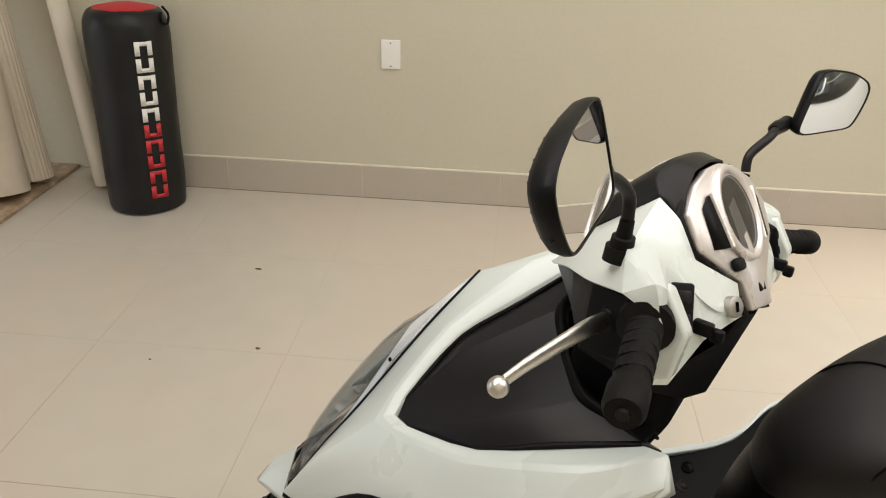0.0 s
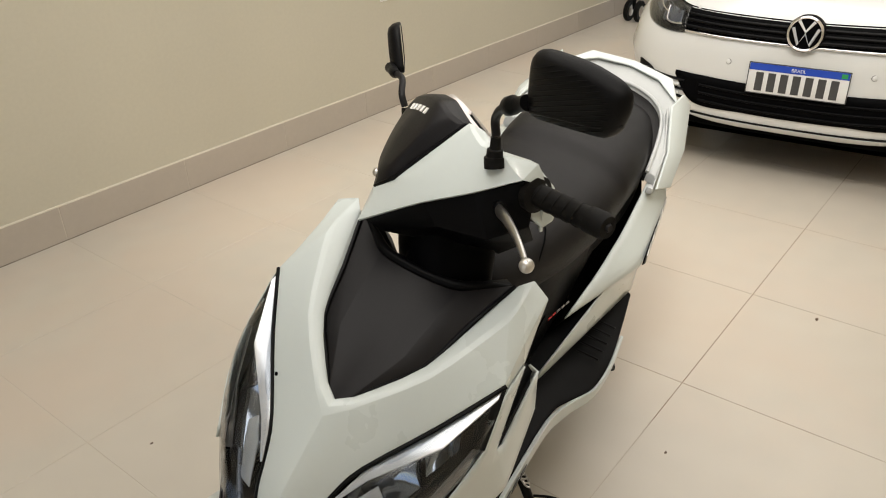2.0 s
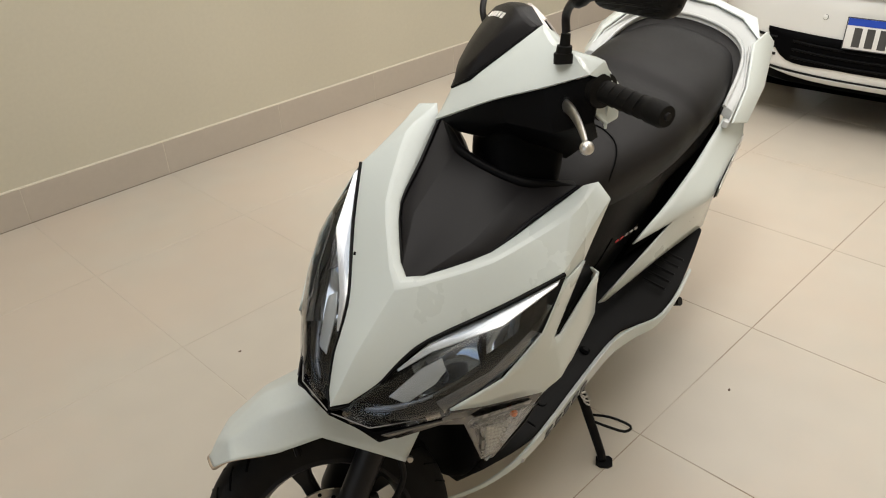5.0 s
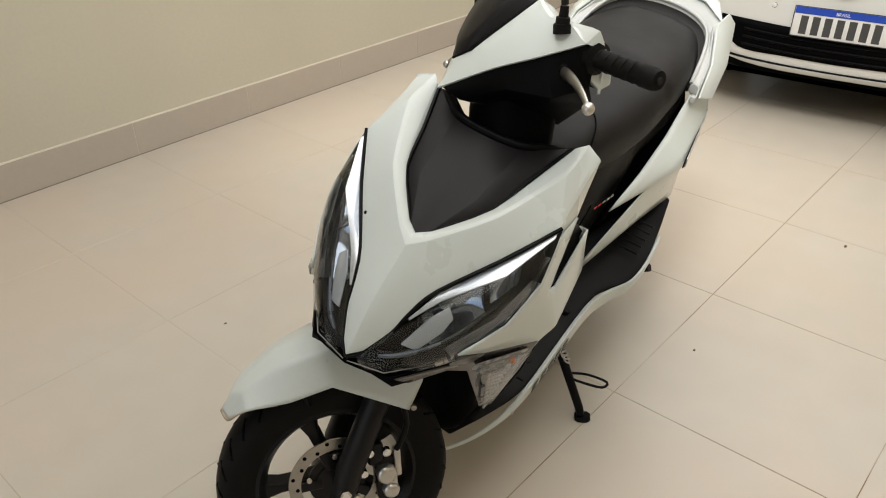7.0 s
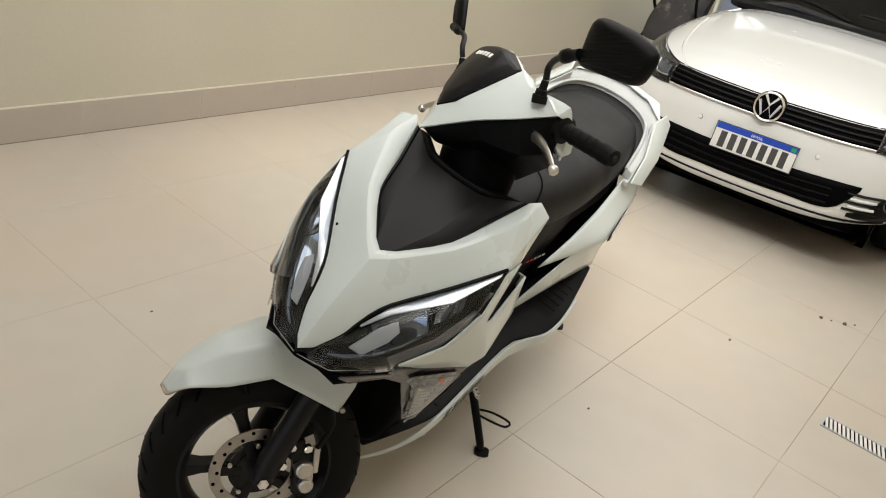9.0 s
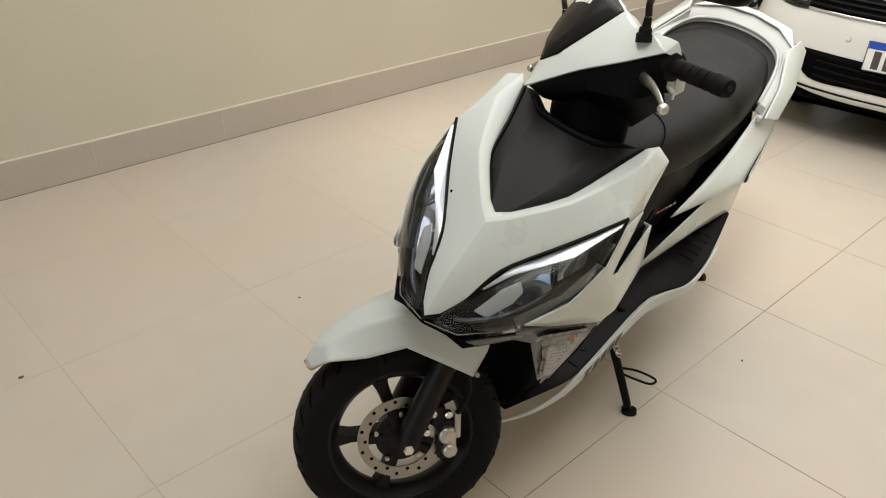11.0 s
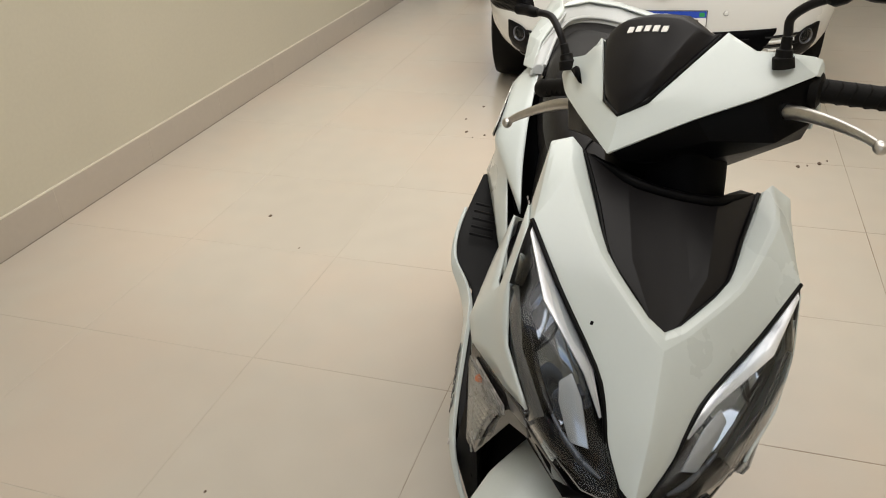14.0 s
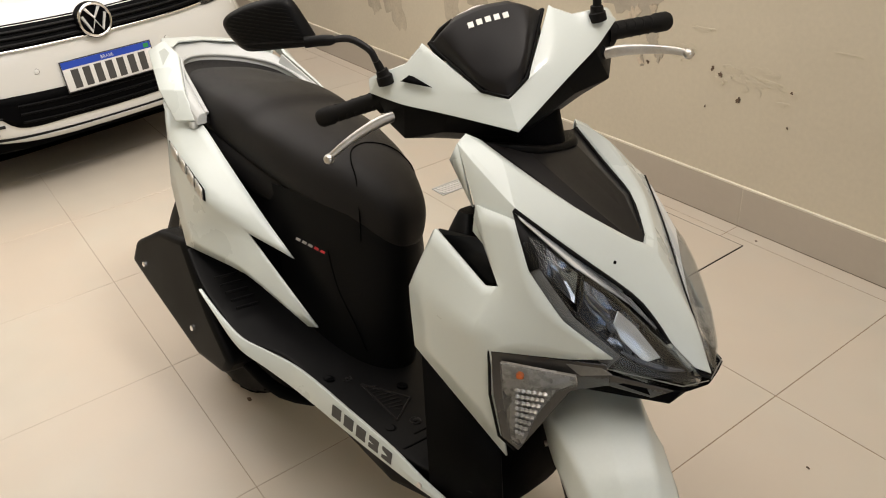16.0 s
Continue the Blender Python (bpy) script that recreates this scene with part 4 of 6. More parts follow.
# wheels
def wheel(parent, place, centre, radius, width, rim_r, spokes, fix):
    cx, cz = centre
    h = width / 2
    prof = [(-h * 0.72, rim_r), (-h * 0.98, rim_r + (radius - rim_r) * 0.45), (-h * 0.86, rim_r + (radius - rim_r) * 0.80), (-h * 0.5, radius * 0.988), (0, radius),
            (h * 0.5, radius * 0.988), (h * 0.86, rim_r + (radius - rim_r) * 0.80), (h * 0.98, rim_r + (radius - rim_r) * 0.45), (h * 0.72, rim_r)]
    def ring(profile, n=56, c=(cx, 0, cz)):
        bm = bmesh.new()
        rows = [[bm.verts.new((c[0] + r * math.cos(2 * math.pi * k / n), a, c[2] + r * math.sin(2 * math.pi * k / n))) for k in range(n)] for a, r in profile]
        for a, b in zip(rows, rows[1:] + rows[:1]):
            for k in range(n):
                bm.faces.new((a[k], a[(k + 1) % n], b[(k + 1) % n], b[k]))
        return bm
    w = place(place_name, ring([(-h * 0.70, rim_r + 0.004), (-h * 0.78, rim_r - 0.006), (-h * 0.5, rim_r - 0.016), (-h * 0.2, rim_r - 0.024), (h * 0.2, rim_r - 0.024), (h * 0.5, rim_r - 0.016), (h * 0.78, rim_r - 0.006), (h * 0.70, rim_r + 0.004)]),
              M_SATIN, "black cast wheel")
    place("tyre", ring(prof), M_RUBBER, "worn black tyre", w)
    for k in range(30):
        a = 2 * math.pi * k / 30
        for sgn in (1, -1):
            g = tube([(0.002, sgn * h * 0.30, radius * 0.992), (0.016, sgn * h * 0.62, radius * 0.970), (0.030, sgn * h * 0.86, radius * 0.925)], 0.0026, 5)
            g.transform(Matrix.Translation((cx, 0, cz)) @ Matrix.Rotation(a + (0.1 if sgn > 0 else 0), 4, "Y"))
            place("tread_groove", g, M_DARK, "", w, 0)
    place("hub", lathe([(-h * 0.9, 0.028), (-h * 0.9, 0.042), (h * 0.7, 0.042), (h * 0.7, 0.028)], "y", 24, (cx, 0, cz)), M_SATIN, "", w)
    for k in range(spokes):
        a = radians(90 + 360 * k / spokes)
        sp_bm = loft([[(x0 * 1.0, y0, z0) for x0, y0, z0 in ((-wd, -0.016, zz), (wd, -0.016, zz), (wd * 0.7, 0.016, zz), (-wd * 0.7, 0.016, zz))] for zz, wd in ((0.03, 0.020), (0.07, 0.014), (rim_r - 0.05, 0.015), (rim_r - 0.012, 0.026))])
        sp_bm.transform(Matrix.Translation((cx, 0, cz)) @ Matrix.Rotation(a, 4, "Y"))
        place("spoke", sp_bm, M_SATIN, "", w, 45, [bevelled(0.004, 2)])
    return w


place_name = "front_wheel"
FW = (-0.035, 0.236)
fwheel = wheel(scooter, st, FW, 0.232, 0.092, 0.160, 5, True)
place_name = "rear_wheel"
rwheel = wheel(scooter, sp, (-1.255, 0.213), 0.213, 0.098, 0.135, 5, True)

# front brake disc and caliper on the left
_disc = bmesh.new()
n = 60
_rws = [[_disc.verts.new((FW[0] + r * math.cos(2 * math.pi * k / n), y, FW[1] + r * math.sin(2 * math.pi * k / n))) for k in range(n)] for y, r in ((0.030, 0.073), (0.030, 0.097), (0.034, 0.097), (0.034, 0.073))]
for a, b in zip(_rws, _rws[1:] + _rws[:1]):
    for k in range(n):
        _disc.faces.new((a[k], a[(k + 1) % n], b[(k + 1) % n], b[k]))
st("disc_carrier", lathe([(0.022, 0.030), (0.022, 0.058), (0.028, 0.058), (0.028, 0.030)], "y", 30, (FW[0], 0, FW[1])), M_SATIN)
disc = st("brake_disc", _disc, M_DISC, "drilled steel front brake disc", None, 30)
for k in range(22):
    a = 2 * math.pi * k / 22
    r = 0.090 if k % 2 else 0.080
    st("disc_hole", lathe([(0.0335, 0.0040), (0.0348, 0.0040)], "y", 10, (FW[0] + r * math.cos(a), 0, FW[1] + r * math.sin(a))), M_DARK, "", disc, 0)
for k in range(5):
    a = 2 * math.pi * k / 5 + 0.3
    st("disc_arm", moved(box(-0.010, 0.010, 0.028, 0.033, 0.03, 0.078, 0.002), Matrix.Translation((FW[0], 0, FW[1])) @ Matrix.Rotation(a, 4, "Y")), M_SATIN, "", disc)
    st("disc_bolt", lathe([(0.033, 0.005), (0.038, 0.005), (0.0385, 0.0035)], "y", 8, (FW[0] + 0.058 * math.cos(a), 0, FW[1] + 0.058 * math.sin(a))), M_ALU, "", disc)
cal = st("brake_caliper", merge(box(-0.150, -0.108, 0.036, 0.062, 0.185, 0.285, 0.010, 3), box(-0.128, -0.094, 0.040, 0.062, 0.270, 0.318, 0.008, 3)), M_SATIN, "black brake caliper with silver pistons", None, 50)
for x, z, r in ((-0.128, 0.252, 0.0205), (-0.134, 0.214, 0.0170)):
    st("piston_cover", lathe([(0.045, r), (0.072, r), (0.077, r * 0.86), (0.079, r * 0.6)], "y", 24, (x, 0, z)), M_ALU, "", cal)
st("caliper_bridge", merge(box(-0.148, -0.132, 0.050, 0.074, 0.222, 0.250, 0.004), box(-0.160, -0.146, 0.046, 0.066, 0.238, 0.300, 0.004)), M_ALU, "", cal)
for x, z in ((-0.098, 0.305), (-0.083, 0.262), (-0.132, 0.30)):
    st("caliper_bolt", lathe([(0.058, 0.009), (0.070, 0.009), (0.072, 0.006)], "y", 8, (x, 0, z)), M_CHROME, "", cal, 20)
st("brake_hose", tube([(-0.150, 0.058, 0.29), (-0.175, 0.075, 0.36), (-0.165, 0.08, 0.44), (-0.20, 0.07, 0.52)], 0.006, 8, 4), M_RUBBER, "black brake hose")
# fork
for s in (1, -1):
    leg = [(-0.040, 0.064 * s, 0.225), (-0.055, 0.064 * s, 0.275), (-0.116, 0.062 * s, 0.40), (-0.215, 0.060 * s, 0.60)]
    st("fork_leg", tube(leg, [0.022, 0.027, 0.026, 0.023], 16), M_SATIN, "black front fork leg")
    st("axle_nut", lathe([(0.082, 0.012), (0.093, 0.012), (0.095, 0.008)] if s > 0 else [(-0.094, 0.008), (-0.088, 0.012), (-0.082, 0.012)], "y", 6, (-0.040, 0, 0.240)), M_CHROME, "", None, 20)
st("fork_bridge", box(-0.28, -0.20, -0.085, 0.085, 0.565, 0.61, 0.008), M_DARK)
st("steering_stem", tube([(-0.245, 0, 0.58), (-0.42, 0, 0.885), (-0.455, 0, 0.945)], [0.026, 0.030, 0.040], 20), M_DARK, "black steering stem")

# front mudguard
MG = dict(t0=(0.160, 0, 0.428), t1=(0.152, 0.030, 0.423), e1=(0.116, 0.070, 0.455), e2=(0.042, 0.084, 0.460), e3=(-0.039, 0.090, 0.478), e4=(-0.096, 0.092, 0.446), e5=(-0.178, 0.092, 0.398), f5=(-0.208, 0.090, 0.452), g5=(-0.235, 0.084, 0.530), h5=(-0.24, 0, 0.560),
          r0=(0.140, 0, 0.462), r1=(0.118, 0.036, 0.478), r2=(0.045, 0.056, 0.522), r3=(-0.035, 0.068, 0.545), r4=(-0.125, 0.080, 0.545), c2=(0.050, 0, 0.534), c3=(-0.032, 0, 0.557), c4=(-0.125, 0, 0.565))
st("front_mudguard", crease_edges(poly(MG, ["t0 t1 r1 r0", "t1 e1 r1", "e1 e2 r2 r1", "e2 e3 r3 r2", "e3 e4 r4 r3", "e4 e5 f5 g5 r4", "r0 r1 r2 c2", "c2 r2 r3 c3", "c3 r3 r4 c4", "c4 r4 g5 h5"]), 0.52), M_FENDER, "glossy white front mudguard with a worn brownish edge", None, 75,
   [("SUBSURF", dict(levels=3)), ("SOLIDIFY", dict(thickness=0.004, offset=-1))])
for s in (1, -1):
    st("worn_edge", tube([(0.1605, 0, 0.426), (0.152, 0.030 * s, 0.4215), (0.134, 0.050 * s, 0.438), (0.112, 0.071 * s, 0.4545), (0.06, 0.081 * s, 0.4580)], [0.0030, 0.0030, 0.0014, 0.0006, 0.0004], 8, 3), M_WORN)
    st("mudguard_screw", lathe([(-0.004, 0.0055), (0.004, 0.0055)], "y", 10, (-0.186, 0.094 * s, 0.404)), M_DISC)
    st("mudguard_brace", tube([(0.01, 0.05 * s, 0.465), (0.004, 0.055 * s, 0.43)], 0.006, 8), M_BLACK)

# handlebar covers
HC = dict(V=(-0.297, 0, 0.983), Cv=(-0.328, 0, 1.030), L1=(-0.366, 0.108, 1.023), L2=(-0.418, 0.176, 1.042), Lo=(-0.474, 0.228, 1.061), cL=(-0.502, 0.225, 1.080), Sx=(-0.455, 0.200, 1.096), W=(-0.449, 0.113, 1.127), Cs=(-0.350, 0.040, 1.046), X1=(-0.374, 0.086, 1.056),
          Tp=(-0.450, 0.152, 1.102), Rc=(-0.474, 0.112, 1.112), Rb=(-0.498, 0.109, 1.076), Rt=(-0.530, 0.045, 1.047), Rl=(-0.546, 0.060, 1.020), Rk=(-0.532, 0.132, 1.036), Rd=(-0.486, 0.172, 1.086), Rm=(-0.535, 0.147, 1.014),
          Rn=(-0.522, 0.180, 0.972), Ro=(-0.512, 0.203, 0.976), Rp=(-0.511, 0.212, 1.076), Rg=(-0.514, 0.222, 1.045))
sheet("handlebar_cover", HC, ["V L1 X1 Cv", "Cv X1 Cs", "X1 W Cs", "X1 Tp W", "L1 L2 Tp X1", "L2 Lo Sx Tp", "Lo cL Sx", "W Tp Rc", "Tp Rd Rk Rb Rc", "Rb Rk Rt", "Rk Rl Rt", "Rd Rm Rl Rk", "Rd Rp Ro Rn Rm", "Tp Sx cL Rp Rd", "cL Rg Ro Rp", "cL Lo Rg"],
      M_WHITE, scooter, 0.004, 0.0015, label="glossy white handlebar cover", smooth=60, soft=0.42, m=TURNED)
LC = dict(V=(-0.304, 0, 0.984), L1=(-0.372, 0.104, 1.022), L2=(-0.424, 0.171, 1.040), Lo=(-0.478, 0.221, 1.057), cL=(-0.505, 0.215, 1.073), Vb=(-0.335, 0, 0.958), Lb=(-0.384, 0.118, 0.985), La=(-0.432, 0.190, 0.975), cb=(-0.488, 0.212, 0.990), cb2=(-0.503, 0.192, 0.962), Lm=(-0.445, 0.140, 0.955), Rb=(-0.51, 0.05, 0.90), Rc=(-0.535, 0.075, 0.985),
          Rd=(-0.545, 0.058, 1.018), Re=(-0.548, 0, 1.005), Rf=(-0.522, 0, 0.895), Mb=(-0.42, 0.07, 0.94))
sheet("lower_cover", LC, ["V Vb Lb L1", "L1 Lb L2", "L2 Lb La", "L2 La cb Lo", "Lo cb cL", "Lb Lm La", "La Lm cb2 cb", "Vb Rf Rb Mb", "Vb Mb Lb", "Lb Mb Lm", "Lm Mb Rb cb2", "Rb Rc cb2", "Rf Re Rc Rb", "Re Rd Rc"], M_COVER, scooter, 0.004, 0.004, label="black lower handlebar cover", m=TURNED)
CW = dict(v=(-0.330, 0, 1.034), s1=(-0.350, 0.038, 1.050), s2=(-0.450, 0.101, 1.127), t1=(-0.428, 0.080, 1.142), t0=(-0.434, 0, 1.162), c1=(-0.348, 0.030, 1.068), m1=(-0.384, 0.062, 1.106), r0=(-0.458, 0, 1.158), r1=(-0.464, 0.080, 1.124), v2=(-0.338, 0, 1.058), cm=(-0.379, 0, 1.117), tm=(-0.427, 0.048, 1.158), rm=(-0.458, 0.048, 1.152), rb=(-0.470, 0.088, 1.102))
sheet("front_cowl", CW, ["v s1 c1 v2", "s1 s2 t1 m1", "s1 m1 c1", "v2 c1 m1 cm", "cm m1 tm t0", "m1 t1 tm", "t0 tm rm r0", "tm t1 r1 rm", "t1 s2 rb r1"], M_SATIN, scooter, 0.004, 0.0015, label="satin black front cowl", smooth=60, soft=0.35, m=TURNED)
for k in range(5):
    y = 0.034 - 0.015 * k
    b = box(-0.0052, 0.0052, -0.0048, 0.0048, -0.004, 0.0004)
    st("cowl_badge_bar", moved(b, Matrix.Translation((-0.4115, y, 1.1438 - 1.8 * y * y)) @ pose(0, 0, 0, 0, 43, 0)), M_PRINT, "", None, 0)
for s in (1, -1):
    st("cowl_seam", tube([(-0.331, 0, 1.032), (-0.351, 0.0385 * s, 1.0480), (-0.400, 0.0700 * s, 1.0860), (-0.4505, 0.1015 * s, 1.1225)], 0.0034, 8), M_BLACK)
st("cowl_clip", lathe([(0, 0.003), (0.004, 0.003), (0.005, 0.0015)], "z", 10, (-0.440, 0.012, 1.150)), M_BLACK)
st("cover_vent", poly(dict(a=(-0.391, -0.117, 1.065), b=(-0.430, -0.165, 1.078), c=(-0.424, -0.148, 1.086), d=(-0.419, -0.142, 1.083)), ["a b c d"], False), M_DARK, "", None, 30,
   [("SOLIDIFY", dict(thickness=0.006, offset=0))])
# instrument panel
DASH = Matrix.Translation((-0.500, 0, 1.08)) @ Matrix.Rotation(radians(-9), 4, "Z") @ Matrix.Translation((0.500, 0, -1.08))
_dm = DASH @ Matrix.Translation((-0.496, 0, 1.106)) @ pose(0, 0, 0, 0, -55, 0)   # u: up the face is +x, v: across is y
dash = st("instrument_panel", moved(poly(dict(t=(0.058, 0, -0.002), t1=(0.054, 0.030, -0.002), a=(0.038, 0.066, -0.004), b=(0.010, 0.092, -0.008), c=(-0.028, 0.088, -0.010), d=(-0.072, 0.030, -0.004), e=(-0.104, 0.024, -0.006), f=(-0.104, 0, -0.002),
                                             g=(-0.060, 0, 0.004)), ["t t1 a b c d g", "d e f g"], True), _dm), M_SILVER,
          "silver pink-tinged instrument bezel", None, 40, [("SOLIDIFY", dict(thickness=0.012, offset=0)), bevelled(0.003, 3)])
sp_edge = [(0.054, 0.045), (0.038, 0.070), (0.010, 0.096), (-0.029, 0.092), (-0.075, 0.034), (-0.108, 0.027)]
for s in (1, -1):
    st("bezel_edge", moved(tube([(u, v * s, -0.012) for u, v in sp_edge], 0.006, 8), _dm), M_BLACK, "", dash)
def _ringo(rx, ry, r, h):
    return tube([(rx * math.cos(2 * math.pi * k / 48), ry * math.sin(2 * math.pi * k / 48), h) for k in range(49)], r, 12)
st("dial_rim", moved(merge(_ringo(0.050, 0.040, 0.0065, 0.004), _ringo(0.043, 0.034, 0.006, 0.001)), _dm), M_SILVER, "", dash)
_d = lathe([(-0.004, 0.05), (0.002, 0.05)], "z", 40)
for v in _d.verts:
    v.co.x *= 0.84
    v.co.y *= 0.66
st("dial", moved(_d, _dm), M_GREYPRINT, "dark dial", dash, 20)
_d = lathe([(0.006, 0.05), (0.008, 0.05)], "z", 40)
for v in _d.verts:
    v.co.x *= 0.84
    v.co.y *= 0.66
st("dial_glass", moved(_d, _dm), M_SMOKE, "", dash, 20)
for s in (1, -1):
    st("dial_recess", moved(poly(dict(a=(0.024, 0.052 * s, 0.003), b=(0.012, 0.066 * s, 0.000), c=(-0.032, 0.066 * s, -0.002), d=(-0.034, 0.042 * s, 0.004)), ["a b c d"], False), _dm), M_BLACK, "", dash, 20, [("SOLIDIFY", dict(thickness=0.006, offset=0))])
    st("recess_rib", moved(tube([(0.026, 0.049 * s, 0.006), (-0.034, 0.040 * s, 0.007)], 0.0032, 8), _dm), M_SILVER, "", dash)
st("dash_button", moved(box(-0.060, -0.046, 0.026, 0.048, 0.001, 0.010, 0.004), _dm), M_BLACK, "", dash)
st("dash_emblem", moved(box(-0.088, -0.066, -0.008, 0.008, 0.002, 0.0065, 0.002), _dm), M_BLACK, "", dash)
st("dash_emblem_mark", moved(box(-0.082, -0.072, -0.003, 0.003, 0.006, 0.0072), _dm), M_SILVER, "", dash, 0)
lock = st("key_lock", moved(lathe([(-0.004, 0.011), (0.004, 0.011), (0.005, 0.008)], "z", 20), Matrix.Translation((-0.5405, 0.088, 1.0355)) @ pose(0, 0, 0, 0, -66, -24)), M_DISC, "round metal key lock")
st("key_slot", moved(box(-0.005, 0.005, -0.0015, 0.0015, 0.003, 0.0062), Matrix.Translation((-0.5405, 0.088, 1.0355)) @ pose(0, 0, 0, 0, -66, -24)), M_DARK, "", lock, 0)
# grips, switches, levers, mirrors
for s in (1, -1):
    g0, g1 = Vector((-0.496, 0.208 * s, 1.037)), Vector((-0.538, 0.350 * s, 1.009 if s > 0 else 1.020))
    d = (g1 - g0).normalized()
    grip = st("grip", tube([g0, g0 + d * 0.012, g0 + d * 0.016, g0 + d * 0.105, g0 + d * 0.108, g0 + d * 0.132, g0 + d * 0.1385], [0.0255, 0.0262, 0.0164, 0.0156, 0.0178, 0.0178, 0.0148], 24), M_RUBBER, "ribbed black rubber grip")
    for k in range(5):
        c = g0 + d * (0.022 + 0.018 * k)
        st("grip_rib", tube([c + Vector((0.0158 * math.cos(a), 0.006 * math.sin(2 * a), 0.0158 * math.sin(a))) for a in np.linspace(0, 2 * math.pi, 17)], 0.0014, 5), M_RUBBER, "", grip)
    st("bar_end", tube([g0 + d * 0.1385, g0 + d * 0.142], [0.006, 0.005], 12), M_SATIN, "", grip)
    st("switch_housing", moved(prism([(-0.474, 1.052), (-0.488, 1.073), (-0.508, 1.072), (-0.534, 1.036), (-0.529, 0.990), (-0.510, 0.982), (-0.484, 1.008)], "y", -0.012, 0.008), Matrix.Translation((0, 0.200 * s, 0))), M_WHITE, "white faceted switch housing", None, 40, [bevelled(0.004, 3, 30)])
    st("switch_plate", moved(box(-0.004, 0.004, -0.012, 0.012, -0.024, 0.024, 0.003), Matrix.Translation((-0.513, 0.172 * s, 1.046)) @ pose(0, 0, 0, 0, 22, -42 * s)), M_BLACK, "black switch plate")
    for dz in (0.011, -0.011):
        st("switch", moved(box(-0.0075, -0.003, -0.007, 0.007, dz - 0.006, dz + 0.006, 0.002), Matrix.Translation((-0.513, 0.172 * s, 1.046)) @ pose(0, 0, 0, 0, 22, -42 * s)), M_SATIN)
    st("indicator_switch", merge(box(-0.542, -0.522, 0.150 * s - 0.006, 0.150 * s + 0.006, 1.020, 1.034, 0.003), box(-0.552, -0.540, 0.147 * s - 0.005, 0.147 * s + 0.005, 1.016, 1.030, 0.003)), M_BLACK)
    st("horn_button", box(-0.524, -0.508, 0.178 * s - 0.010, 0.178 * s + 0.010, 0.984, 1.000, 0.003), M_BLACK)
    st("lever_bracket", box(-0.480, -0.446, 0.183 * s - 0.014, 0.183 * s + 0.014, 1.004, 1.030, 0.006), M_BLACK, "black lever bracket")
    lev = st("brake_lever", tube([(-0.452, 0.190 * s, 1.015), (-0.447, 0.222 * s, 1.0135), (-0.440, 0.261 * s, 1.006), (-0.431, 0.300 * s, 0.995), (-0.4248, 0.325 * s, 0.985)], [0.0095, 0.0095, 0.0082, 0.0068, 0.0058], 14, 5, (0.6, 1.1)), M_ALU,
             "polished aluminium brake lever")
    ball = bmesh.new()
    bmesh.ops.create_uvsphere(ball, u_segments=18, v_segments=12, radius=0.0098)
    st("lever_ball", moved(ball, Matrix.Translation((-0.4235, 0.331 * s, 0.981))), M_ALU, "", lev)
    mir = st("mirror", tube([(-0.450, 0.192 * s, 1.076), (-0.450, 0.192 * s, 1.0905), (-0.4505, 0.1925 * s, 1.0915), (-0.451, 0.1935 * s, 1.1010), (-0.451, 0.1945 * s, 1.1022), (-0.452, 0.197 * s, 1.118)], [0.0150, 0.0145, 0.0118, 0.0110, 0.0078, 0.0068], 18), M_RUBBER, "black rear-view mirror")
    MX = 0.0 if s > 0 else 0.016
    st("mirror_rod", tube([(-0.452, 0.198 * s, 1.120), (-0.450, 0.203 * s, 1.142), (-0.446 - MX, 0.230 * s, 1.158 + 0.008 * (s < 0)), (-0.444 - MX, 0.262 * s, 1.166 + 0.008 * (s < 0))], 0.0062, 12, 4), M_SATIN, "", mir)
    MROT = (12, 15, 0) if s > 0 else (-19, 1, -13)
    MZ = 0.0 if s > 0 else 0.008
    tilt = Matrix.Translation((-0.453 - MX, 0.268 * s, 1.168 + MZ)) @ Matrix.Rotation(radians(MROT[0]), 4, "Z") @ Matrix.Rotation(radians(MROT[1]), 4, "Y") @ Matrix.Rotation(radians(MROT[2]), 4, "X") @ Matrix.Translation((0.453, -0.268 * s, -1.168))
    st("mirror_joint", moved(tube([(-0.444, 0.255 * s, 1.165), (-0.443, 0.262 * s, 1.166), (-0.444, 0.275 * s, 1.169), (-0.446, 0.282 * s, 1.170), (-0.447, 0.305 * s, 1.174)], [0.008, 0.0125, 0.0125, 0.0095, 0.0100] if s > 0 else [0.007, 0.0092, 0.0098, 0.0095, 0.0100], 16), Matrix.Translation((-MX, 0, MZ))), M_BLACK, "", mir)
    MS = 0.95
    outline = [(0.285, 1.166), (0.300, 1.196), (0.318, 1.230), (0.330, 1.245), (0.352, 1.246), (0.415, 1.231), (0.458, 1.211), (0.470, 1.196), (0.462, 1.175), (0.440, 1.149), (0.424, 1.142), (0.360, 1.150), (0.303, 1.157)]
    ctr = (0.380, 1.190)
    outline = [(0.285 + (y - 0.285) * MS, 1.184 + (z - 1.190) * MS) for y, z in outline]
    ctr = (0.285 + 0.095 * MS, 1.184)
    rr = [np.array(q) for q in outline]
    for _ in range(2):
        rr = [q for i in range(len(rr)) for q in (rr[i] * 0.8 + rr[(i + 1) % len(rr)] * 0.2, rr[i] * 0.2 + rr[(i + 1) % len(rr)] * 0.8)]
    rings = []
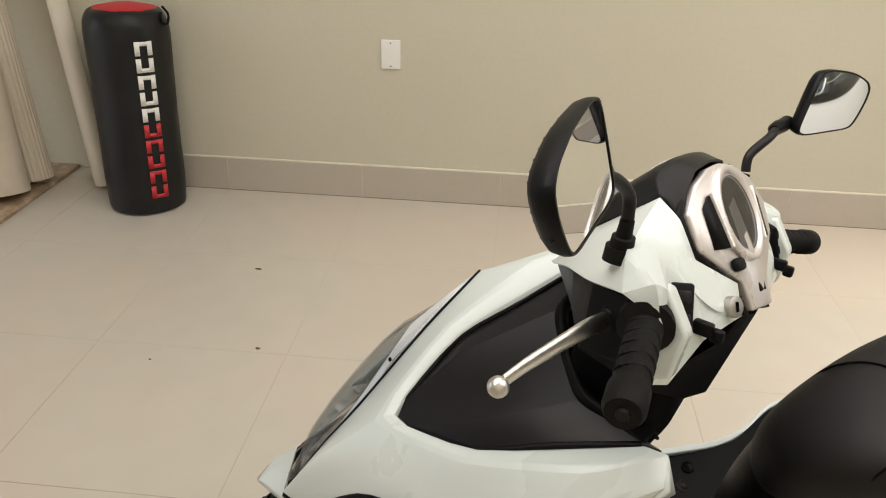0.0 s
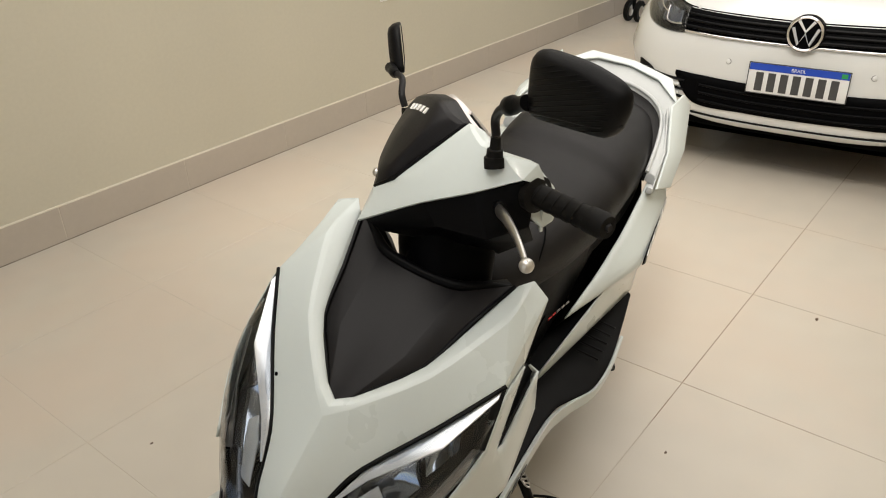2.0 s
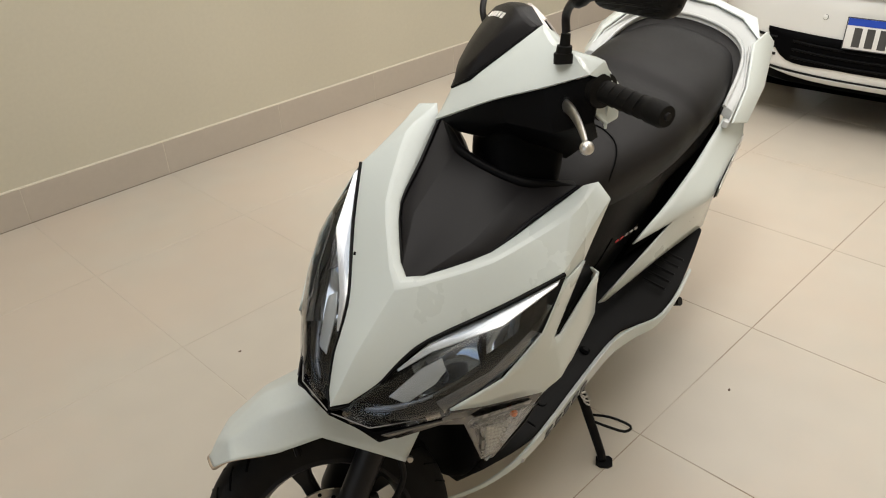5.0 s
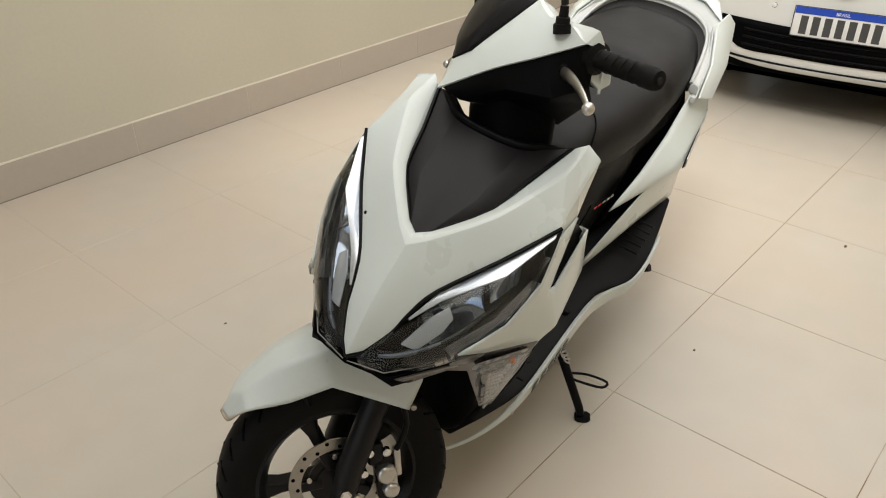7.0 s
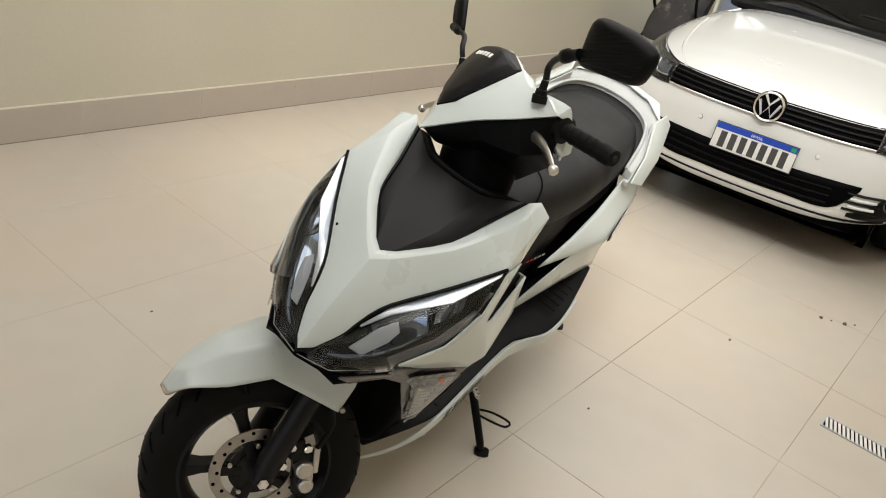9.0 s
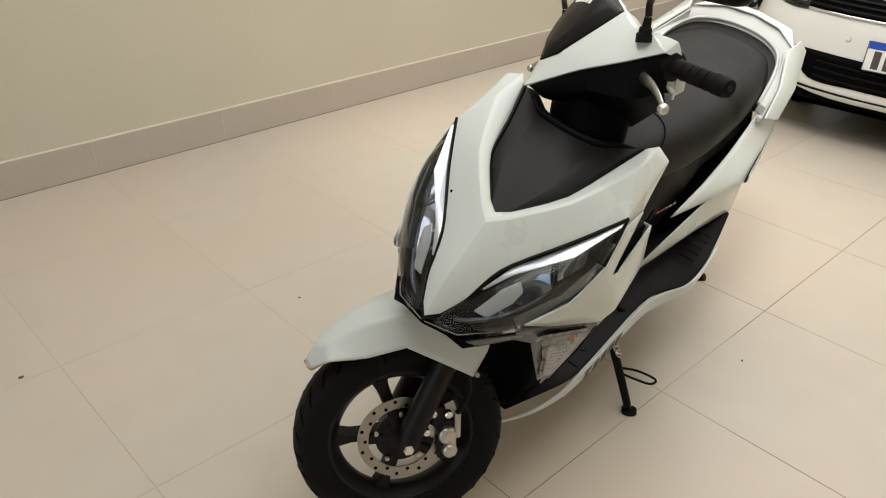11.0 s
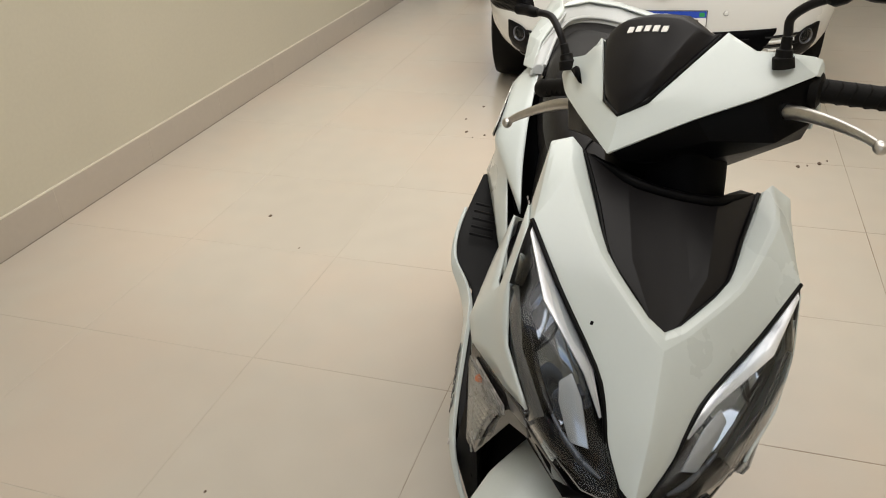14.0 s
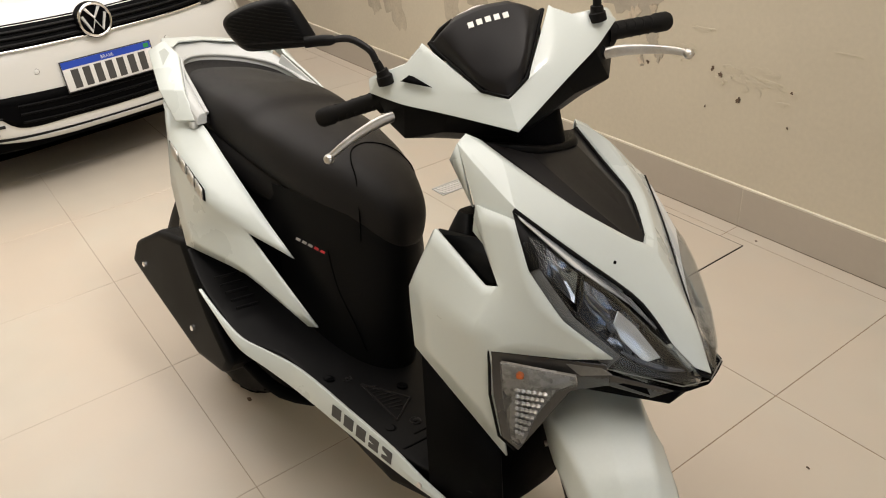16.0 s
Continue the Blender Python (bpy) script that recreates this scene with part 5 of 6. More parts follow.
    for xx, k in ((-0.4600, 0.940), (-0.4622, 0.955), (-0.4622, 0.985), (-0.460, 1.0), (-0.455, 1.0), (-0.447, 0.955), (-0.441, 0.84), (-0.4375, 0.62), (-0.436, 0.30)):
        rings.append([(xx, (ctr[0] + (y - ctr[0]) * k) * s, ctr[1] + (z - ctr[1]) * k) for y, z in rr])
    st("mirror_shell", moved(loft(rings), tilt), M_BLACK, "carbon-look ribbed mirror shell", mir, 50)
    def reach(y, z):
        """How far out from the middle of the mirror back, 1 at its rim."""
        k = 0.0
        for i, q in enumerate(rr):
            e = rr[(i + 1) % len(rr)] - q
            n = np.array((e[1], -e[0]))
            k = max(k, n @ (np.array((y, z)) - ctr) / (n @ (q - ctr)))
        return k

    def shell(y, z, out=0.0004):
        """Point on the curved back of the mirror."""
        return (float(np.interp(reach(y, z), (0.0, 0.30, 0.62, 0.84, 0.955, 1.0), (-0.436, -0.436, -0.4375, -0.441, -0.447, -0.455))) + out, y * s, z)
    for k in range(17):
        line = [(y, 1.140 + 0.0064 * k + 0.002 * math.sin((y - 0.29) * 18) + 0.10 * (y - 0.37)) for y in np.arange(0.292, 0.470, 0.006)]
        line = [q for q in line if reach(*q) < 0.86]
        if len(line) > 3:
            st("shell_rib", moved(tube([shell(*q) for q in line], [0.0003] + [0.0010] * (len(line) - 2) + [0.0003], 6), tilt), M_BLACK, "", mir)
    st("shell_crease", moved(tube([shell(0.302 + 0.14 * u, 1.166 - 0.012 * u * u) for u in np.linspace(0, 1, 7)], 0.0014, 6), tilt), M_SATIN, "", mir)
    st("mirror_glass", moved(loft([[(xx, (ctr[0] + (y - ctr[0]) * 0.94) * s, ctr[1] + (z - ctr[1]) * 0.94) for y, z in rr] for xx in (-0.4590, -0.4612)]), tilt), M_MIRROR, "mirror glass", mir, 20)

# engine, muffler, stand
sp("engine", merge(loft_x([(-0.80, 0.10, 0.17, 0.32), (-0.95, 0.13, 0.15, 0.36), (-1.12, 0.12, 0.14, 0.34), (-1.22, 0.08, 0.16, 0.28)], 24, 3.5), box(-1.34, -0.92, 0.085, 0.155, 0.145, 0.30, 0.03)), M_DARK, "dark engine and drive case")
MF = [(-1.215, 0.505), (-1.335, 0.492), (-1.455, 0.425), (-1.480, 0.362), (-1.400, 0.325), (-1.150, 0.218), (-1.030, 0.215), (-1.000, 0.262), (-1.090, 0.345), (-1.16, 0.43)]
muff = sp("muffler", prism(MF, "y", -0.232, -0.145), M_BLACK, "matt black muffler with a heat shield", None, 40, [bevelled(0.016, 4, 30)])
for x, z, y in ((-1.398, 0.378, -0.234), (-1.162, 0.290, -0.234)):
    sp("shield_bolt", lathe([(-0.006, 0.002), (-0.005, 0.007), (0.002, 0.008)], "y", 12, (x, y, z)), M_CHROME, "", muff)
sp("exhaust_pipe", tube([(-1.05, -0.17, 0.24), (-0.92, -0.14, 0.19), (-0.80, -0.06, 0.19)], 0.016, 12, 4), M_DARK)
stand = sp("side_stand", tube([(-0.700, 0.150, 0.300), (-0.694, 0.215, 0.225), (-0.672, 0.318, 0.108), (-0.667, 0.329, 0.094)], [0.013, 0.012, 0.011, 0.010], 12), M_BLACK, "black steel side stand")
sp("stand_foot", moved(prism([(-0.012, -0.018), (0.010, -0.018), (0.017, -0.008), (0.017, 0.012), (0.010, 0.022), (-0.010, 0.022), (-0.017, 0.014), (-0.017, -0.010)], "z", -0.003, 0.003), Matrix.Translation((-0.665, 0.334, 0.0910)) @ pose(0, 0, 0, 14.3, 0, 25)), M_BLACK, "", stand)
sp("stand_loop", tube([(-0.686, 0.262, 0.170), (-0.690, 0.300, 0.176), (-0.698, 0.345, 0.186), (-0.712, 0.350, 0.198), (-0.708, 0.300, 0.192), (-0.694, 0.262, 0.182)], 0.0035, 8, 3), M_BLACK, "", stand)
sp("stand_spring", tube([(-0.676 + 0.009 * math.cos(a), 0.205 + 0.0032 * a / 2.2 + 0.009 * math.sin(a), 0.262 - 0.0032 * a / 2.6) for a in np.linspace(0, 26, 105)], 0.0022, 6), M_ALU, "", stand)
sp("kick_pedal", tube([(-1.10, 0.16, 0.25), (-1.10, 0.24, 0.27), (-1.096, 0.290, 0.311)], [0.012, 0.011, 0.012], 12), M_BLACK, "black kick-start pedal")


# ---- the parked car: x ahead from the middle of its bumper, y to its left ----
from mathutils.bvhtree import BVHTree

car = thing("parked_car", pose(-4.000, 2.215, 0, 0, 0, 6.2), "white hatchback car parked with a chrome-lined black grille", "car")


def cp(name, bm, material, label="", parent=None, smooth=40, mods=()):
    return part(name, bm, material, parent or car, label, smooth, mods)


def car_ring(x, w, zb, zt, belt, n=36):
    """Cross-section: full-width flanks, rounded shoulders, gently crowned top."""
    pts = []
    for a, b in oval(n, 3.6):
        z = (zb + zt) / 2 + (zt - zb) / 2 * b
        k = 1.0 - 0.10 * max(0.0, (z - belt) / max(0.01, zt - belt)) if z > belt else 1.0 - 0.05 * (belt - z) / max(0.01, belt - zb)
        pts.append((x, w * a * k, z))
    return pts


_rows = [(0.000, 0.30, 0.310, 0.565, 0.45), (-0.010, 0.46, 0.268, 0.625, 0.45), (-0.035, 0.580, 0.240, 0.690, 0.46), (-0.085, 0.680, 0.232, 0.748, 0.48), (-0.170, 0.765, 0.228, 0.782, 0.50), (-0.300, 0.826, 0.224, 0.815, 0.53),
         (-0.480, 0.868, 0.215, 0.852, 0.56), (-0.800, 0.893, 0.200, 0.903, 0.60), (-1.250, 0.897, 0.180, 0.955, 0.62), (-1.60, 0.897, 0.165, 0.960, 0.62), (-2.60, 0.897, 0.165, 0.965, 0.62), (-3.50, 0.890, 0.175, 0.975, 0.63),
         (-4.00, 0.850, 0.22, 0.965, 0.63), (-4.20, 0.76, 0.28, 0.90, 0.60), (-4.255, 0.62, 0.36, 0.80, 0.58)]
_body = loft([car_ring(*r) for r in smooth_rows(_rows, 4)])
bmesh.ops.recalc_face_normals(_body, faces=_body.faces)
BODY = BVHTree.FromBMesh(_body)
# wheel arches are cut out of the body
_me = bpy.data.meshes.new("tmp_body")
_body.to_mesh(_me)
_tmp = new("tmp_body", _me)
_cut_me = bpy.data.meshes.new("tmp_cut")
_cb = bmesh.new()
for x in (-0.83, -3.45):
    for s in (1, -1):
        b = lathe([(0.62 * s, 0.345), (1.0 * s, 0.345)], "y", 40, (x, 0, 0.31))
        bmesh.ops.recalc_face_normals(b, faces=b.faces)
        m_ = bpy.data.meshes.new("t")
        b.to_mesh(m_)
        b.free()
        _cb.from_mesh(m_)
        bpy.data.meshes.remove(m_)
_cb.to_mesh(_cut_me)
_cb.free()
_cut = new("tmp_cut", _cut_me)
_md = _tmp.modifiers.new("cut", "BOOLEAN")
_md.object, _md.operation, _md.solver = _cut, "DIFFERENCE", "EXACT"
_fin = bpy.data.meshes.new_from_object(_tmp.evaluated_get(bpy.context.evaluated_depsgraph_get()))
bpy.data.objects.remove(_tmp)
bpy.data.objects.remove(_cut)
_b2 = bmesh.new()
_b2.from_mesh(_fin)
bpy.data.meshes.remove(_fin)
_body.free()
body = cp("body", _b2, M_CARWHITE, "glossy white car body", None, 38)


def front(y, z, off=0.0):
    hit_, nrm, _, _ = BODY.ray_cast(Vector((1.0, y, z)), Vector((-1, 0, 0)))
    if hit_ is None:
        return Vector((-0.4, y, z))
    return hit_ + Vector((1, 0, 0)) * off


def drape(ys, lower, upper, off, rows=4):
    """A skin on the car's front between two curves given at ys."""
    pts = smooth_rows([(y, a, b) for y, a, b in zip(ys, lower, upper)], 5)
    bm = bmesh.new()
    grid = [[bm.verts.new(front(y, a + (b - a) * k / rows, off)) for k in range(rows + 1)] for y, a, b in pts]
    for c0, c1 in zip(grid, grid[1:]):
        for k in range(rows):
            bm.faces.new((c0[k], c1[k], c1[k + 1], c0[k + 1]))
    return bm


def skin(name, ys, lower, upper, material, off=0.003, label="", thick=0.006, parent=None, rows=4):
    return cp(name, drape(ys, lower, upper, off, rows), material, label, parent, 40, [("SOLIDIFY", dict(thickness=thick, offset=0))])


def bar(name, ys, zs, r, material, off=0.006, parent=None, label="", scale=None):
    pts = [front(y, z, off) for y, z in (tuple(q) for q in smooth_rows(list(zip(ys, zs)), 5))]
    return cp(name, tube(pts, r, 8, 0, scale), material, label, parent, 50)


Ys = [-0.50, -0.30, 0.0, 0.30, 0.50]
grille = skin("upper_grille", Ys, [0.648, 0.640, 0.636, 0.640, 0.648], [0.730, 0.722, 0.716, 0.722, 0.730], M_DARK, 0.003, "black slatted upper grille")
for dz in (0.018, 0.042, 0.064):
    bar("slat", Ys, [0.648 + dz, 0.640 + dz, 0.636 + dz, 0.640 + dz, 0.648 + dz], 0.0075, M_BLACK, 0.010, grille)
bar("chrome_strip", Ys, [0.646, 0.638, 0.634, 0.638, 0.646], 0.0055, M_CHROME, 0.010, grille, "chrome strip")
bar("hood_gap", [-0.62, -0.50, -0.30, 0.0, 0.30, 0.50, 0.62], [0.755, 0.735, 0.728, 0.722, 0.728, 0.735, 0.755], 0.003, M_DARK, 0.001)
YL = [-0.515, -0.42, -0.20, 0.0, 0.20, 0.42, 0.515]
intake = skin("lower_grille", YL, [0.455, 0.335, 0.322, 0.318, 0.322, 0.335, 0.455], [0.472, 0.466, 0.454, 0.450, 0.454, 0.466, 0.472], M_DARK, 0.003, "black lower air intake")
for dz in (0.03, 0.065, 0.10):
    bar("slat", [-0.40, -0.20, 0, 0.20, 0.40], [0.322 + dz, 0.310 + dz, 0.308 + dz, 0.310 + dz, 0.322 + dz], 0.006, M_COVER, 0.006, intake)
skin("lip_gap", [-0.66, -0.50, -0.25, 0, 0.25, 0.50, 0.66], [0.312, 0.288, 0.275, 0.272, 0.275, 0.288, 0.312], [0.326, 0.298, 0.283, 0.279, 0.283, 0.298, 0.326], M_BLACK, 0.004, "black gap above the bumper lip", rows=2)
bar("lip_strip", [-0.66, -0.50, -0.25, 0, 0.25, 0.50, 0.66], [0.311, 0.286, 0.273, 0.270, 0.273, 0.286, 0.311], 0.003, M_RAIL, 0.006)
for s in (1, -1):
    ysf = [0.50 * s, 0.56 * s, 0.63 * s, 0.69 * s, 0.715 * s]
    fog = skin("fog_surround", ysf, [0.318, 0.318, 0.325, 0.350, 0.40], [0.335, 0.365, 0.452, 0.478, 0.482], M_BLACK, 0.004, "black fog lamp surround with white fins")
    for z0, z1 in ((0.442, 0.430), (0.402, 0.388), (0.362, 0.352)):
        bar("dark_fin", [0.47 * s, 0.54 * s, 0.62 * s], [z1, z1 + 0.004, z0], 0.008, M_BLACK, 0.002, fog, "", (1, 0.8))
    for z0, z1 in ((0.418, 0.408), (0.380, 0.370)):
        bar("white_fin", [0.49 * s, 0.54 * s, 0.60 * s], [z1, z1 + 0.003, z0], 0.008, M_CARWHITE, 0.006, fog)
    c = front(0.655 * s, 0.425, 0.0)
    lamp = cp("fog_lamp", moved(lathe([(-0.02, 0.030), (0.004, 0.038), (0.010, 0.034), (-0.004, 0.024)], "x", 24), Matrix.Translation(c) @ pose(0, 0, 0, 0, 0, 30 * s)), M_DIMCHROME, "dull chrome fog lamp", fog)
    gl = cp("fog_glass", moved(lathe([(0.006, 0.034), (0.012, 0.028), (0.014, 0.010)], "x", 24), Matrix.Translation(c) @ pose(0, 0, 0, 0, 0, 30 * s)), M_LENS, "", fog)
    gl.visible_shadow = False
    # headlights wrap round the corner
    yh = [0.500 * s, 0.56 * s, 0.63 * s, 0.70 * s, 0.765 * s, 0.805 * s]
    hd = skin("car_headlight", yh, [0.636, 0.634, 0.640, 0.660, 0.700, 0.745], [0.732, 0.742, 0.758, 0.774, 0.792, 0.806], M_LAMPBLACK, 0.003, "smoked car headlight with chrome light guides")
    skin("reflector", [0.53 * s, 0.58 * s, 0.63 * s], [0.662, 0.664, 0.674], [0.715, 0.722, 0.735], M_DIMCHROME, 0.007, "", 0.003, hd)
    skin("reflector", [0.65 * s, 0.68 * s, 0.71 * s], [0.690, 0.700, 0.712], [0.744, 0.750, 0.756], M_DIMCHROME, 0.007, "", 0.003, hd)
    bar("light_guide", [0.52 * s, 0.56 * s, 0.60 * s, 0.615 * s], [0.672, 0.668, 0.676, 0.720], 0.0045, M_CHROME, 0.014, hd)
    bar("light_guide", [0.60 * s, 0.65 * s, 0.71 * s], [0.700, 0.712, 0.740], 0.004, M_CHROME, 0.014, hd)
    hg = skin("headlight_lens", yh, [0.636, 0.634, 0.640, 0.660, 0.700, 0.745], [0.732, 0.742, 0.758, 0.774, 0.792, 0.806], M_LENS, 0.020, "", 0.003, hd)
    hg.visible_shadow = False
    cp("parking_sensor", moved(lathe([(-0.004, 0.0105), (0.002, 0.0105), (0.003, 0.009)], "x", 20), Matrix.Translation(front(0.287 * s, 0.540)) @ pose(0, 0, 0, 0, -8, 12 * s)), M_CARWHITE, "round white parking sensor")
    cp("sensor_ring", moved(lathe([(-0.004, 0.012), (0.0012, 0.012)], "x", 20), Matrix.Translation(front(0.287 * s, 0.540)) @ pose(0, 0, 0, 0, -8, 12 * s)), M_GREYPRINT)
    # creases of the bonnet
    pts = [(-0.10, 0.46 * s, 0), (-0.30, 0.56 * s, 0), (-0.60, 0.62 * s, 0), (-1.0, 0.66 * s, 0)]
    crease = []
    for x, y, _ in pts:
        h_, _, _, _ = BODY.ray_cast(Vector((x, y, 2)), Vector((0, 0, -1)))
        crease.append(h_ + Vector((0, 0, -0.004)))
    cp("bonnet_crease", tube(crease, 0.010, 8, 4), M_CARWHITE)
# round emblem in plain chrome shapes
ec = front(0, 0.690, 0.040)
EM = Matrix.Translation(ec) @ pose(0, 0, 0, 0, -6, 0)
emb = cp("emblem", moved(lathe([(-0.05, 0.074), (0.000, 0.074), (0.002, 0.069)], "x", 40), EM), M_DARK, "round chrome emblem on black")
cp("emblem_ring", moved(tube([(0.004, 0.0655 * math.cos(2 * math.pi * k / 40), 0.0655 * math.sin(2 * math.pi * k / 40)) for k in range(41)], 0.0062, 8), EM), M_CHROME, "", emb)
for pts in (((-0.030, 0.050), (0.0, 0.008), (0.030, 0.050)), ((-0.050, 0.022), (-0.022, -0.045), (0.0, 0.000), (0.022, -0.045), (0.050, 0.022))):
    cp("emblem_bar", moved(tube([(0.004, y, z) for y, z in pts], 0.0070, 6), EM), M_SKYREFL, "", emb)
# number plate: its characters are plain bars
pc = front(0, 0.49, 0.012)
PM = Matrix.Translation((pc.x + 0.004, 0.004, 0.490)) @ pose(0, 0, 0, 0, -6, 0)
plate = cp("number_plate", moved(box(-0.006, 0.0, -0.200, 0.200, -0.065, 0.065, 0.002), PM), M_PLATE, "white number plate with a blue top band", None, 30)
cp("plate_rim", moved(merge(box(-0.004, 0.002, -0.2, 0.2, -0.0655, -0.062), box(-0.004, 0.002, -0.2, 0.2, 0.062, 0.0655), box(-0.004, 0.002, -0.2005, -0.197, -0.065, 0.065), box(-0.004, 0.002, 0.197, 0.2005, -0.065, 0.065)), PM), M_GREYPRINT, "", plate, 0)
cp("plate_band", moved(box(0.0, 0.0015, -0.196, 0.196, 0.033, 0.0615), PM), M_BLUE, "", plate, 0)
for k in range(7):
    y = -0.150 + 0.0495 * k
    cp("plate_bar", moved(box(0.0, 0.002, y - 0.0155, y + 0.0155, -0.053, 0.025), PM), M_GREYPRINT, "", plate, 0)
cp("plate_flag", moved(box(0.0015, 0.0025, 0.165, 0.188, 0.038, 0.056), PM), mat("plate_green", (0.02, 0.28, 0.08), 0.4), "", plate, 0)
_tx = bpy.data.curves.new("country", "FONT")
_tx.body, _tx.size, _tx.align_x, _tx.align_y = "BRASIL", 0.019, "CENTER", "CENTER"
_to = new("tmp_text", _tx)
_tm = bpy.data.meshes.new_from_object(_to.evaluated_get(bpy.context.evaluated_depsgraph_get()))
bpy.data.objects.remove(_to)
_tb = bmesh.new()
_tb.from_mesh(_tm)
_tb.transform(PM @ Matrix.Translation((0.0022, 0, 0.046)) @ pose(0, 0, 0, 90, 0, 90))
cp("plate_word", _tb, M_PRINT, "", plate, 0)
cp("underbody", loft_x([(-0.07, 0.46, 0.215, 0.30), (-0.20, 0.60, 0.185, 0.30), (-0.48, 0.63, 0.165, 0.30), (-3.90, 0.63, 0.165, 0.30), (-4.10, 0.55, 0.24, 0.33)], 20, 6, 2), M_DARK, "black underbody tray")
# cabin, glass, wipers, mirrors, wheels
_cab = [(-1.66, 0.72, 0.90, 0.98), (-1.90, 0.72, 0.90, 1.14), (-2.14, 0.68, 0.92, 1.33), (-2.24, 0.64, 0.92, 1.435), (-2.70, 0.63, 0.92, 1.45), (-3.40, 0.62, 0.92, 1.41), (-3.80, 0.64, 0.92, 1.26), (-4.05, 0.66, 0.90, 1.02)]
cp("interior", loft_x([(x, w * 0.93, zb, zt - 0.03) for x, w, zb, zt in _cab], 28, 4), M_DARK, "dark car interior")
wg = cp("glazing", loft_x(_cab, 32, 4), M_GLASS, "dark tinted car windows")
cp("roof", loft_x([(-2.10, 0.60, 1.37, 1.40), (-2.24, 0.615, 1.38, 1.447), (-2.70, 0.615, 1.38, 1.462), (-3.40, 0.60, 1.36, 1.424), (-3.62, 0.58, 1.33, 1.36)], 28, 4), M_CARWHITE, "white car roof")
cp("scuttle", loft_x([(-1.59, 0.66, 0.92, 0.958), (-1.67, 0.72, 0.92, 0.980), (-1.77, 0.73, 0.93, 0.994), (-1.83, 0.70, 0.95, 0.990)], 24, 4), M_BLACK, "black scuttle panel below the windscreen")
for y0, y1 in ((0.62, 0.05), (0.02, -0.50)):
    cp("wiper", tube([(-1.69, y0, 0.999), (-1.76, (y0 + y1) / 2, 1.044), (-1.78, y1, 1.054)], 0.010, 8, 4), M_BLACK, "black wiper arm")
for s in (1, -1):
    cp("door_mirror", moved(loft_x([(-0.09, 0.03, -0.03, 0.03), (-0.05, 0.10, -0.06, 0.06), (0.03, 0.11, -0.065, 0.065), (0.09, 0.06, -0.03, 0.03)], 20, 3), Matrix.Translation((-1.88, 0.99 * s, 1.03))), M_CARWHITE, "white door mirror")
    cp("pillar", tube([(-1.72, 0.70 * s, 0.98), (-1.98, 0.675 * s, 1.25), (-2.16, 0.63 * s, 1.42)], 0.028, 10, 4), M_CARWHITE)
    for x in (-0.83, -3.45):
        rim = cp("wheel", lathe([(0.70 * s, 0.05), (0.845 * s, 0.06), (0.850 * s, 0.10), (0.825 * s, 0.195), (0.850 * s, 0.212), (0.66 * s, 0.212)], "y", 36, (x, 0, 0.316)), M_ALU, "alloy wheel")
        cp("tyre", lathe([(0.655 * s, 0.215), (0.650 * s, 0.27), (0.665 * s, 0.305), (0.70 * s, 0.316), (0.82 * s, 0.316), (0.855 * s, 0.305), (0.865 * s, 0.27), (0.855 * s, 0.215)], "y", 44, (x, 0, 0.316)), M_RUBBER, "black tyre", rim)
        cp("arch_liner", lathe([(0.60 * s, 0.352), (0.64 * s, 0.352), (0.64 * s, 0.335), (0.60 * s, 0.335)], "y", 36, (x, 0, 0.31)), M_DARK)


# ---- things along the walls and on the floor ----
def outlet(x, z, label):
    o = thing("wall_outlet", pose(x, 0.0, z), label, "outlet", "blank outlet plates on the wall")
    part("cover_plate", box(-0.040, 0.040, 0.0, 0.008, -0.060, 0.060, 0.0035, 3), M_OUTLET, o)
    for dz in (-0.047, 0.047):
        part("screw", lathe([(0.0075, 0.0035), (0.0092, 0.003)], "y", 10, (0, 0, dz)), M_GREYPRINT, o)
    return o


outlet(-0.743, 0.643, "blank white plastic outlet plate on the cream wall")
outlet(-3.880, 0.678, "blank white plastic outlet plate on the cream wall")

# punching bag leaning on the wall
bag = thing("punching_bag", pose(0.300, 0.195, 0.0, 3.0, -1.4, 12), "black vinyl punching bag with red and white print leaning on wall", "punching bag")
_prof = [(0.000, 0.120), (0.006, 0.146), (0.025, 0.158), (0.20, 0.161), (0.45, 0.159), (0.66, 0.163), (0.76, 0.160), (0.805, 0.142), (0.820, 0.120)]
_bb = lathe(_prof[:1] + [tuple(r) for r in smooth_rows(_prof, 5)][1:], "z", 48)
for v in _bb.verts:
    a = math.atan2(v.co.y, v.co.x)
    k = 1 + 0.022 * noise.noise(Vector((math.cos(a) * 1.6, math.sin(a) * 1.6, v.co.z * 5))) + 0.016 * noise.noise(Vector((math.cos(a) * 4, math.sin(a) * 4, v.co.z * 13 + 7))) + 0.030 * max(0, v.co.z - 0.62) / 0.2 * math.sin(7 * a + 3 * v.co.z * 8) * 0.6
    v.co.x *= k
    v.co.y *= k
part("bag_body", _bb, M_BAG, bag, "creased black vinyl bag", 60)
part("bag_top", lathe([(0.80, 0.135), (0.822, 0.118), (0.834, 0.06), (0.836, 0.01)], "z", 32), M_RED, bag, "red top cover", 60)
part("drawstring", tube([(-0.150, 0.03, 0.83), (-0.168, 0.02, 0.80), (-0.165, 0.03, 0.765), (-0.150, 0.06, 0.775), (-0.148, 0.05, 0.81)], 0.005, 8, 4), M_BLACK, bag)


